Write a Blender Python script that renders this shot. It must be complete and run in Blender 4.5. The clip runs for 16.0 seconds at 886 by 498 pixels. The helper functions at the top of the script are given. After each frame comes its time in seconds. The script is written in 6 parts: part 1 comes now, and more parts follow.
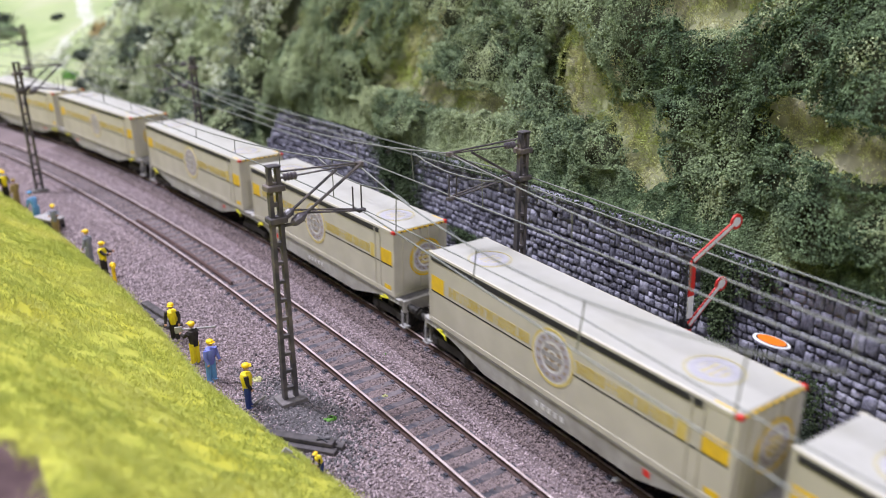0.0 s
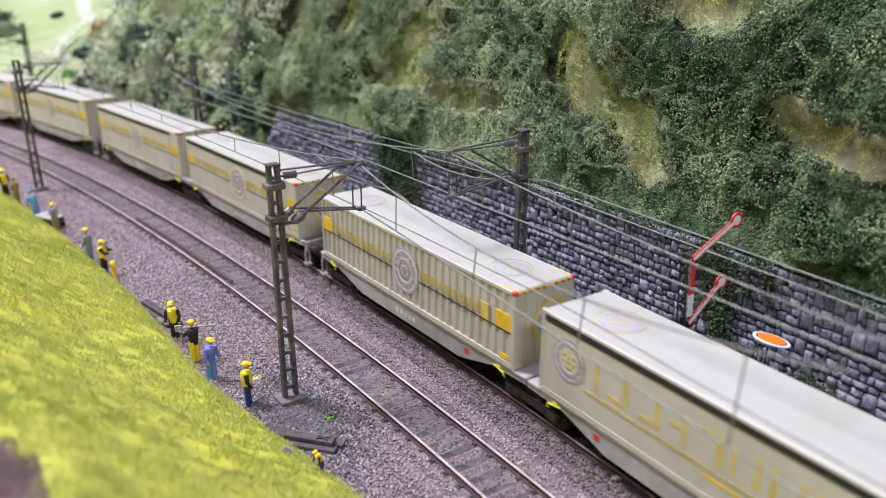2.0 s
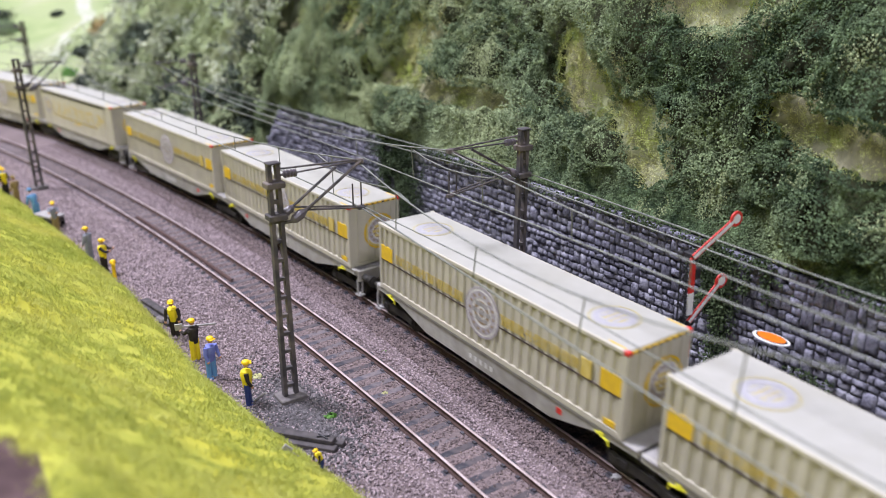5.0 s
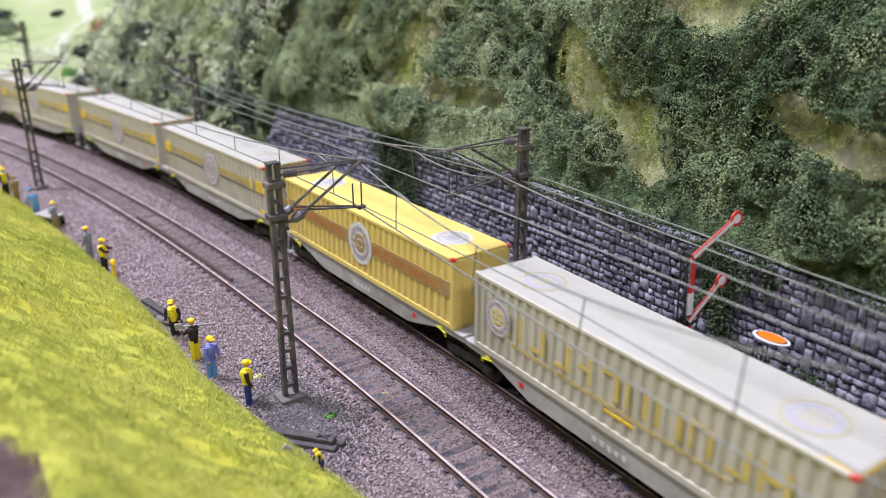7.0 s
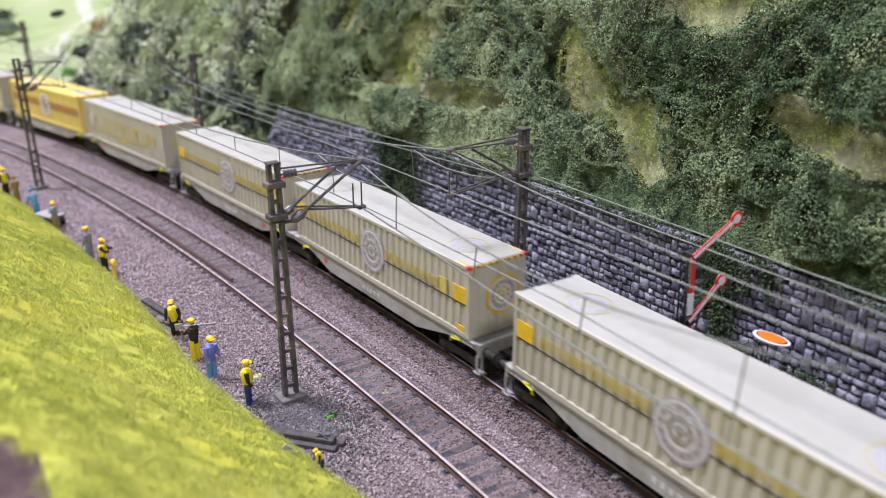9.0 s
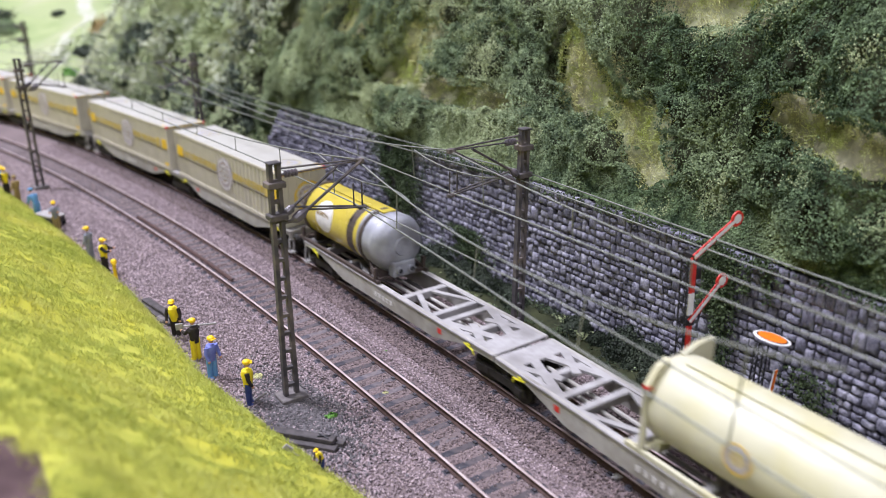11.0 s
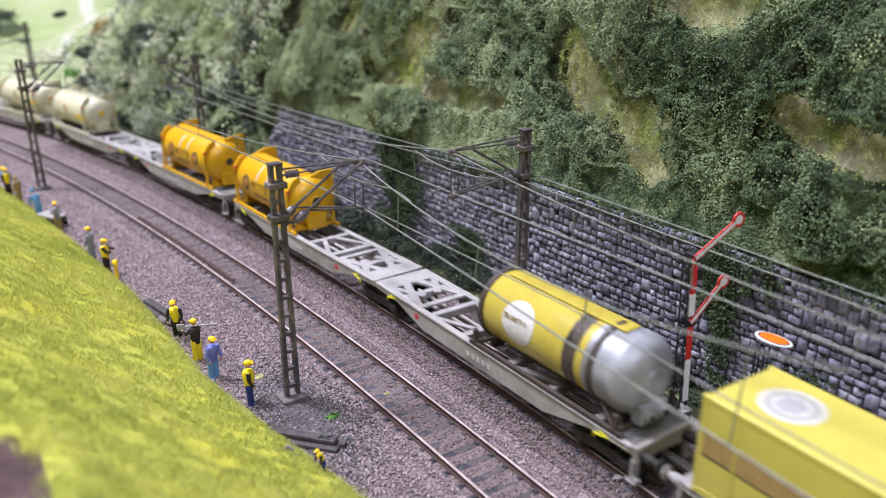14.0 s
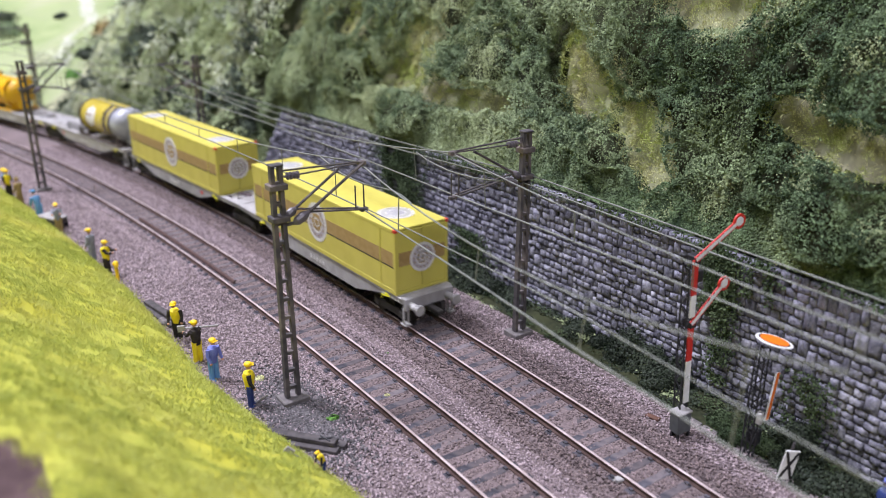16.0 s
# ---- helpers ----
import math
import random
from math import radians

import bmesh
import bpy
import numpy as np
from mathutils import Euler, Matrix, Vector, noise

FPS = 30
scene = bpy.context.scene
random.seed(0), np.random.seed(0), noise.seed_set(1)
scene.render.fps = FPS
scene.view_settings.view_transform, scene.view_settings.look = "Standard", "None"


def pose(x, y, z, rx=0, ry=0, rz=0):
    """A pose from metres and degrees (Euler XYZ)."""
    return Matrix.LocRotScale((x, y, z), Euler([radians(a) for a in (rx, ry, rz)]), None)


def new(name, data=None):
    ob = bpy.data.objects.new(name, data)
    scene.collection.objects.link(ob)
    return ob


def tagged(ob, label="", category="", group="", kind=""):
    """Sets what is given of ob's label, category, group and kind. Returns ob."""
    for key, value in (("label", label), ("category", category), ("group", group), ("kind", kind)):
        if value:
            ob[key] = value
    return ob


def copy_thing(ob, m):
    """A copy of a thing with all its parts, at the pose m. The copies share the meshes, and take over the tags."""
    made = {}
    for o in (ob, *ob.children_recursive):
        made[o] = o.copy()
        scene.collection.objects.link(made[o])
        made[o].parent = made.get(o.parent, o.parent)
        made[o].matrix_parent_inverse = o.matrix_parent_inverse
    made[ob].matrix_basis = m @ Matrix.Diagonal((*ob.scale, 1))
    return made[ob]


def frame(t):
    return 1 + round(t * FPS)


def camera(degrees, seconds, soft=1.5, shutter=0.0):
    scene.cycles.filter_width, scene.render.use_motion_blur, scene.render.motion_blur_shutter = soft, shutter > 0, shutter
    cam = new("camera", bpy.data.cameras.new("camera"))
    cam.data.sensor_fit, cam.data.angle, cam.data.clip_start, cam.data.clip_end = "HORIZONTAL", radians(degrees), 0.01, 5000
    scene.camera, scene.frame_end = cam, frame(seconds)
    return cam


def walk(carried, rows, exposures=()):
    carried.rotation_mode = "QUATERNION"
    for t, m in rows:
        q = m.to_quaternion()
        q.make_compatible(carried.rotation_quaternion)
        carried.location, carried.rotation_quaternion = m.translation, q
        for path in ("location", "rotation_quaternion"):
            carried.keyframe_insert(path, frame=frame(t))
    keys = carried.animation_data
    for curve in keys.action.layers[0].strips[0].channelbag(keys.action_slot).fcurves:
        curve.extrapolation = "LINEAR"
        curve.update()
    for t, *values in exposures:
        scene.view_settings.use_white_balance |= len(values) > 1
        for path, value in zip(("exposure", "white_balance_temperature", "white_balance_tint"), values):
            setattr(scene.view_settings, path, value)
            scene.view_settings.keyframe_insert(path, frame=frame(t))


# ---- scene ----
# The layout is H0 (1:87). Lengths below are in millimetres; MM turns them into metres.
MM = 0.001
cam = camera(59.79, 16.0, soft=0.9, shutter=0.22)
cam.data.dof.use_dof = True
cam.data.dof.focus_distance = 0.305
cam.data.dof.aperture_fstop = 10.2
DRIFT = [(0.0, 4.6, -1.5), (0.5, 4.6, 0.0), (1.0, 4.6, 1.2), (3.5, 4.7, 1.4), (4.2, 4.7, 2.6), (6.4, 4.5, 4.0),
         (9.0, 4.2, 4.0), (11.5, 3.0, 4.0), (13.0, 2.0, 3.8), (14.0, 1.0, 2.6), (14.5, 0.2, 2.0), (15.0, 0.0, 0.6),
         (16.0, 0.0, 0.0)]
EYE_Z, TILT, PX = 0.15354, 69.453, 0.0420
walk(cam, [(t, pose(0, 0, EYE_Z, TILT - PX * dy, 0, -PX * dx)) for t, dx, dy in DRIFT])

# ---- light: a bright hall with a white ceiling ----
world = bpy.data.worlds.new("hall_air")
world.use_nodes = True
scene.world = world
world.node_tree.nodes["Background"].inputs[0].default_value = (0.9, 0.95, 1.0, 1)
world.node_tree.nodes["Background"].inputs[1].default_value = 0.07
scene.view_settings.exposure = 0.0


def ceiling_lamp(x, y, z, w, d, watts):
    data = bpy.data.lights.new("ceiling_panel_light", "AREA")
    data.shape, data.size, data.size_y, data.energy, data.color = "RECTANGLE", w, d, watts, (0.94, 0.93, 1.13)
    ob = new("ceiling_panel_light", data)
    ob.location = (x, y, z)


for lx, ly, lw in ((-1.15, 0.7, 132), (-1.1, -0.7, 18), (0.9, -2.0, 66), (0.3, 0.8, 14)):
    ceiling_lamp(lx, ly, 2.25, 1.0, 0.4, lw)


# ---- materials ----
def mat(name, c1, c2=None, scale=0.6, rough=0.7, metal=0.0, bump=0.0, c3=None, stain=0.05, spread=0.0, island=0.0,
        bscale=None, coat=0.0, mid=(0.35, 0.65)):
    """scale: grain per mm; stain: large patches per mm towards c3; spread/island: brightness change from piece to piece."""
    m = bpy.data.materials.new(name)
    m.use_nodes = True
    nt = m.node_tree
    bs = nt.nodes["Principled BSDF"]
    bs.inputs["Roughness"].default_value, bs.inputs["Metallic"].default_value = rough, metal
    bs.inputs["Coat Weight"].default_value = coat
    bs.inputs["Specular IOR Level"].default_value = 0.5 if rough < 0.5 else (0.3 if rough < 0.7 else 0.12)
    c2 = c2 or tuple(v * 0.8 for v in c1)
    tc = nt.nodes.new("ShaderNodeTexCoord")

    def tex(sc, detail):
        n = nt.nodes.new("ShaderNodeTexNoise")
        n.inputs["Scale"].default_value, n.inputs["Detail"].default_value = sc * 1000, detail
        nt.links.new(tc.outputs["Object"], n.inputs["Vector"])
        return n.outputs["Fac"]

    def ramp(fac, a, b):
        r = nt.nodes.new("ShaderNodeMapRange")
        r.inputs["From Min"].default_value, r.inputs["From Max"].default_value = a, b
        nt.links.new(fac, r.inputs["Value"])
        return r.outputs["Result"]

    def mix(fac, a, b):
        n = nt.nodes.new("ShaderNodeMix")
        n.data_type = "RGBA"
        nt.links.new(fac, n.inputs[0])
        for k, v in ((6, a), (7, b)):
            if isinstance(v, tuple):
                n.inputs[k].default_value = (*v, 1)
            else:
                nt.links.new(v, n.inputs[k])
        return n.outputs[2]

    grain = tex(scale, 4)
    col = mix(ramp(grain, *mid), c1, c2)
    if c3:
        col = mix(ramp(tex(stain, 3), 0.45, 0.7), col, c3)
    if spread or island:
        if island:
            rnd = nt.nodes.new("ShaderNodeNewGeometry").outputs["Random Per Island"]
        else:
            rnd = nt.nodes.new("ShaderNodeObjectInfo").outputs["Random"]
        hsv = nt.nodes.new("ShaderNodeHueSaturation")
        r = nt.nodes.new("ShaderNodeMapRange")
        k = spread or island
        r.inputs["To Min"].default_value, r.inputs["To Max"].default_value = 1 - k, 1 + k
        nt.links.new(rnd, r.inputs["Value"])
        nt.links.new(r.outputs["Result"], hsv.inputs["Value"])
        nt.links.new(col, hsv.inputs["Color"])
        col = hsv.outputs["Color"]
    nt.links.new(col, bs.inputs["Base Color"])
    rr = nt.nodes.new("ShaderNodeMapRange")
    rr.inputs["To Min"].default_value, rr.inputs["To Max"].default_value = max(rough - 0.08, 0.03), min(rough + 0.1, 1)
    nt.links.new(grain, rr.inputs["Value"])
    nt.links.new(rr.outputs["Result"], bs.inputs["Roughness"])
    if bump:
        b = nt.nodes.new("ShaderNodeBump")
        b.inputs["Strength"].default_value, b.inputs["Distance"].default_value = min(bump, 1), 0.0004
        nt.links.new(tex(bscale or scale, 3), b.inputs["Height"])
        nt.links.new(b.outputs["Normal"], bs.inputs["Normal"])
    return m


CREAM = mat("cream_paint", (0.505, 0.475, 0.378), (0.46, 0.433, 0.343), 0.12, 0.42, c3=(0.425, 0.40, 0.315), stain=0.03, bump=0.04)
ROOFW = mat("white_roof_paint", (0.417, 0.41, 0.366), (0.387, 0.38, 0.334), 0.15, 0.42, c3=(0.375, 0.365, 0.31), stain=0.04)
YELLOW = mat("yellow_paint", (0.54, 0.48, 0.09), (0.50, 0.44, 0.08), 0.12, 0.42, c3=(0.52, 0.46, 0.09), stain=0.03)
SUNYEL = mat("warm_yellow_paint", (0.70, 0.54, 0.15), (0.66, 0.50, 0.13), 0.12, 0.42, c3=(0.60, 0.47, 0.14), stain=0.03)
TANKYEL = mat("orange_yellow_paint", (0.64, 0.355, 0.006), (0.59, 0.325, 0.006), 0.12, 0.36, c3=(0.58, 0.32, 0.015), stain=0.05)
TANKBEER = mat("golden_yellow_paint", (0.52, 0.42, 0.07), (0.46, 0.37, 0.055), 0.1, 0.24, c3=(0.42, 0.34, 0.065), stain=0.05)
TANKCREAM = mat("pale_cream_paint", (0.55, 0.535, 0.39), (0.50, 0.485, 0.345), 0.1, 0.4, c3=(0.51, 0.475, 0.26), stain=0.05)
GOLD = mat("ochre_yellow_print", (0.72, 0.47, 0.02), (0.62, 0.40, 0.03), 0.3, 0.5)
PALEGOLD = mat("pale_ochre_print", (0.54, 0.42, 0.12), (0.62, 0.52, 0.22), 0.5, 0.5)
BROWNBAND = mat("brown_print", (0.30, 0.20, 0.07), (0.36, 0.25, 0.10), 0.4, 0.5)
TANKPRINT = mat("dark_brown_print", (0.12, 0.07, 0.03), (0.18, 0.11, 0.04), 0.7, 0.5)
REDBROWN = mat("red_brown_print", (0.42, 0.16, 0.04), (0.5, 0.22, 0.06), 0.4, 0.5)
EMBLEMGREY = mat("lilac_grey_print", (0.44, 0.41, 0.43), (0.30, 0.27, 0.28), 0.5, 0.5)
ROOFGOLD = mat("faint_gold_print", (0.43, 0.37, 0.16), (0.45, 0.40, 0.22), 0.5, 0.5)
ROOFGREY = mat("faint_grey_print", (0.40, 0.39, 0.41), (0.34, 0.33, 0.35), 0.5, 0.5)
MOTIF = mat("brown_motif_print", (0.24, 0.175, 0.11), (0.33, 0.25, 0.16), 0.7, 0.5)
# dark earth of the verge; under the ivy it imitates shade in the gaps
EARTHSHADE = mat("dark_earth_and_shade", (0.022, 0.026, 0.014), (0.04, 0.045, 0.022), 0.3, 0.95, bump=0.8, c3=(0.05, 0.056, 0.025), stain=0.04)
LETTERGOLD = mat("dull_gold_print", (0.50, 0.37, 0.07), (0.58, 0.46, 0.14), 0.3, 0.5)
PRINTGREY = mat("grey_print", (0.36, 0.34, 0.32), (0.25, 0.24, 0.235), 0.6, 0.5)
PRINTWHITE = mat("white_print", (0.64, 0.63, 0.60), (0.54, 0.53, 0.51), 0.6, 0.5)
BLACK = mat("black_print", (0.02, 0.02, 0.02), (0.03, 0.03, 0.03), 0.4, 0.5)
RED = mat("red_paint", (0.60, 0.03, 0.02), (0.52, 0.03, 0.02), 0.4, 0.45)
WHITE = mat("white_paint", (0.80, 0.80, 0.78), (0.72, 0.72, 0.70), 0.4, 0.45)
ORANGE = mat("orange_paint", (0.85, 0.20, 0.01), (0.80, 0.18, 0.01), 0.3, 0.45)
SILVER = mat("silver_paint", (0.40, 0.41, 0.44), (0.30, 0.31, 0.34), 0.15, 0.42, metal=0.2, c3=(0.22, 0.22, 0.23), stain=0.11)
WAGON = mat("grey_wagon_paint", (0.41, 0.397, 0.36), (0.34, 0.327, 0.295), 0.3, 0.6, c3=(0.25, 0.235, 0.205), stain=0.06, bump=0.05)
GAPDECK = mat("dirty_deck_gap_shade", (0.15, 0.145, 0.14), (0.10, 0.096, 0.092), 0.3, 0.7, c3=(0.22, 0.21, 0.20), stain=0.07)
DECK = mat("light_grey_deck_paint", (0.38, 0.37, 0.36), (0.31, 0.30, 0.29), 0.3, 0.6, c3=(0.23, 0.22, 0.21), stain=0.07)
DARKFRAME = mat("dark_brown_frame_paint", (0.05, 0.04, 0.035), (0.08, 0.06, 0.05), 0.3, 0.5)
BOGIE = mat("black_bogie_plastic", (0.025, 0.024, 0.022), (0.045, 0.04, 0.035), 0.4, 0.65)
STEEL = mat("steel", (0.55, 0.55, 0.55), (0.45, 0.44, 0.43), 0.3, 0.3, metal=1.0)
FITTING = mat("lime_yellow_plastic", (0.66, 0.62, 0.03), (0.58, 0.54, 0.03), 0.4, 0.5)
RAILRUST = mat("rusty_rail_side", (0.07, 0.045, 0.04), (0.11, 0.072, 0.064), 0.5, 0.75, bump=0.15)
RAILTOP = mat("polished_rail_head", (0.60, 0.51, 0.49), (0.40, 0.32, 0.30), 0.12, 0.35, metal=0.2)
SLEEPER = mat("weathered_sleeper", (0.058, 0.056, 0.066), (0.095, 0.092, 0.102), 0.5, 0.85, bump=0.4, spread=0.35, c3=(0.15, 0.125, 0.125), stain=0.12)
# darker than the stones on it, so the gaps between them look shaded
BEDDING = mat("ballast_bed_gap_shade", (0.135, 0.106, 0.104), (0.20, 0.158, 0.155), 0.8, 0.95, bump=0.9, c3=(0.12, 0.097, 0.096), stain=0.02)
BALLAST = mat("ballast_stone", (0.36, 0.292, 0.296), (0.243, 0.197, 0.202), 0.5, 0.95, island=0.45, c3=(0.29, 0.234, 0.24), stain=0.016)
SOIL = mat("straw_soil", (0.35, 0.34, 0.21), (0.25, 0.235, 0.15), 0.25, 0.95, bump=0.8, c3=(0.38, 0.40, 0.23), stain=0.03)
MEADOW = mat("meadow_turf", (0.29, 0.335, 0.165), (0.20, 0.26, 0.11), 0.02, 0.95, bump=0.5, c3=(0.37, 0.375, 0.24), stain=0.01)
TRACKWAY = mat("pale_gravel_path", (0.46, 0.45, 0.40), (0.34, 0.36, 0.26), 0.03, 0.95)
TURF = mat("bank_turf", (0.48, 0.48, 0.085), (0.38, 0.40, 0.065), 0.2, 0.95, bump=0.8, c3=(0.52, 0.49, 0.06), stain=0.03)
BLADE = mat("yellow_green_static_grass", (0.48, 0.51, 0.125), (0.40, 0.445, 0.10), 0.035, 0.9, island=0.10, c3=(0.56, 0.55, 0.16), stain=0.02)
BLADEOLIVE = mat("olive_static_grass", (0.405, 0.445, 0.10), (0.325, 0.38, 0.085), 0.035, 0.9, island=0.12, c3=(0.48, 0.48, 0.115), stain=0.02)
STRAW = mat("straw_static_grass", (0.60, 0.59, 0.31), (0.44, 0.44, 0.21), 0.04, 0.85, island=0.3, c3=(0.46, 0.51, 0.19), stain=0.06)
SLOPEGREEN = mat("yellow_green_slope_grass", (0.48, 0.53, 0.18), (0.34, 0.40, 0.125), 0.05, 0.85, island=0.3)
# the dark pockets in both ivy colours imitate shade between the clumps
IVY = mat("ivy_leaf", (0.075, 0.112, 0.06), (0.22, 0.285, 0.152), 0.17, 0.75, island=0.4, c3=(0.34, 0.40, 0.215), stain=0.012)
# darker copy of the ivy, imitating dimmer light at the slope's near end
IVYDIM = mat("dimmed_ivy_leaf", (0.032, 0.055, 0.028), (0.14, 0.20, 0.10), 0.17, 0.75, island=0.42, c3=(0.24, 0.30, 0.152), stain=0.02)
IVYPALE = mat("pale_moss_leaf", (0.32, 0.37, 0.195), (0.25, 0.305, 0.155), 0.03, 0.7, island=0.25)
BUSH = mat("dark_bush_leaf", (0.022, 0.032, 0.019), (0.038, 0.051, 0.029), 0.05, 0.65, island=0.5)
# ivy green darkened to carry the shade at the wall
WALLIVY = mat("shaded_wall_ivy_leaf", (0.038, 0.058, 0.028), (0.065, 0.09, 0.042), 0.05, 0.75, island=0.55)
FRESH = mat("fresh_green_leaf", (0.12, 0.28, 0.05), (0.09, 0.22, 0.04), 0.2, 0.6, island=0.35)
STONE = mat("slate_blue_stone", (0.212, 0.21, 0.252), (0.105, 0.104, 0.13), 1.3, 0.8, bump=1.0, spread=0.3, c3=(0.33, 0.327, 0.365), stain=0.2)
STONEFAR = mat("slate_blue_stone_joined", (0.212, 0.21, 0.252), (0.105, 0.104, 0.13), 1.3, 0.8, bump=1.0, island=0.3, c3=(0.33, 0.327, 0.365), stain=0.2)
MORTAR = mat("dark_mortar", (0.05, 0.05, 0.058), (0.08, 0.08, 0.09), 0.6, 0.95, bump=0.5)
DUSKSTONE = mat("dirty_and_shaded_ballast_stone", (0.21, 0.163, 0.157), (0.135, 0.106, 0.103), 0.5, 0.95, island=0.6)
GREYSTONE = mat("dark_grey_ballast_stone", (0.125, 0.117, 0.118), (0.08, 0.075, 0.076), 0.5, 0.95, island=0.5)
MAST = mat("weathered_mast_paint", (0.08, 0.074, 0.076), (0.052, 0.048, 0.05), 0.3, 0.6, c3=(0.18, 0.15, 0.13), stain=0.1, bump=0.1)
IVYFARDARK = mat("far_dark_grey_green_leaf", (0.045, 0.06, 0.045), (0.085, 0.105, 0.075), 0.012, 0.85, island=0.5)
# paler and greyer than the near ivy: distance haze put into the colour
IVYHAZED = mat("hazed_far_ivy_leaf", (0.20, 0.235, 0.175), (0.34, 0.375, 0.275), 0.012, 0.85, island=0.4, c3=(0.58, 0.60, 0.42), stain=0.022)
DIRT = mat("bare_brown_soil", (0.11, 0.072, 0.07), (0.07, 0.046, 0.045), 0.2, 0.95, bump=0.6)
CONCRETE = mat("grey_concrete", (0.17, 0.155, 0.15), (0.12, 0.11, 0.108), 0.5, 0.9, bump=0.3)
WIRE = mat("grey_green_wire", (0.24, 0.25, 0.22), (0.17, 0.18, 0.16), 0.3, 0.5, metal=0.3)
CERAMIC = mat("brown_grey_insulator", (0.10, 0.09, 0.10), (0.14, 0.12, 0.13), 0.4, 0.3)
SIGNALBLACK = mat("black_signal_lattice", (0.018, 0.018, 0.02), (0.03, 0.03, 0.032), 0.4, 0.5)
BOXGREY = mat("grey_relay_box", (0.10, 0.105, 0.11), (0.075, 0.08, 0.085), 0.3, 0.6)
PLANK = mat("tarred_plank", (0.06, 0.055, 0.055), (0.10, 0.09, 0.09), 0.3, 0.8, bump=0.4)
HELMET = mat("yellow_helmet_paint", (0.85, 0.56, 0.01), (0.80, 0.5, 0.01), 0.4, 0.4)
VEST = mat("yellow_vest_paint", (0.80, 0.64, 0.02), (0.72, 0.56, 0.02), 0.4, 0.6)
NAVY = mat("navy_paint", (0.02, 0.035, 0.13), (0.03, 0.05, 0.17), 0.4, 0.6)
RUSTBOARD = mat("rust_brown_board", (0.13, 0.07, 0.05), (0.09, 0.05, 0.04), 0.4, 0.8, bump=0.3)
BLUE = mat("violet_blue_paint", (0.13, 0.15, 0.42), (0.16, 0.19, 0.48), 0.4, 0.6)
LTBLUE = mat("light_blue_paint", (0.10, 0.26, 0.46), (0.14, 0.3, 0.5), 0.4, 0.6)
DARKCLOTH = mat("dark_cloth_paint", (0.025, 0.02, 0.02), (0.04, 0.035, 0.03), 0.4, 0.7)
GREYCLOTH = mat("grey_cloth_paint", (0.20, 0.21, 0.24), (0.26, 0.27, 0.3), 0.4, 0.7)
BROWNCLOTH = mat("ochre_brown_cloth_paint", (0.26, 0.19, 0.08), (0.32, 0.24, 0.11), 0.4, 0.7)
SKIN = mat("flesh_paint", (0.50, 0.28, 0.18), (0.44, 0.24, 0.16), 0.4, 0.6)
PLASTER = mat("hall_grey_plaster", (0.17, 0.17, 0.18), (0.15, 0.15, 0.16), 0.01, 0.9)
CARPET = mat("hall_grey_floor", (0.13, 0.13, 0.14), (0.1, 0.1, 0.11), 0.02, 0.9)
BOARD = mat("layout_fascia_board", (0.10, 0.07, 0.05), (0.14, 0.10, 0.07), 0.02, 0.6)


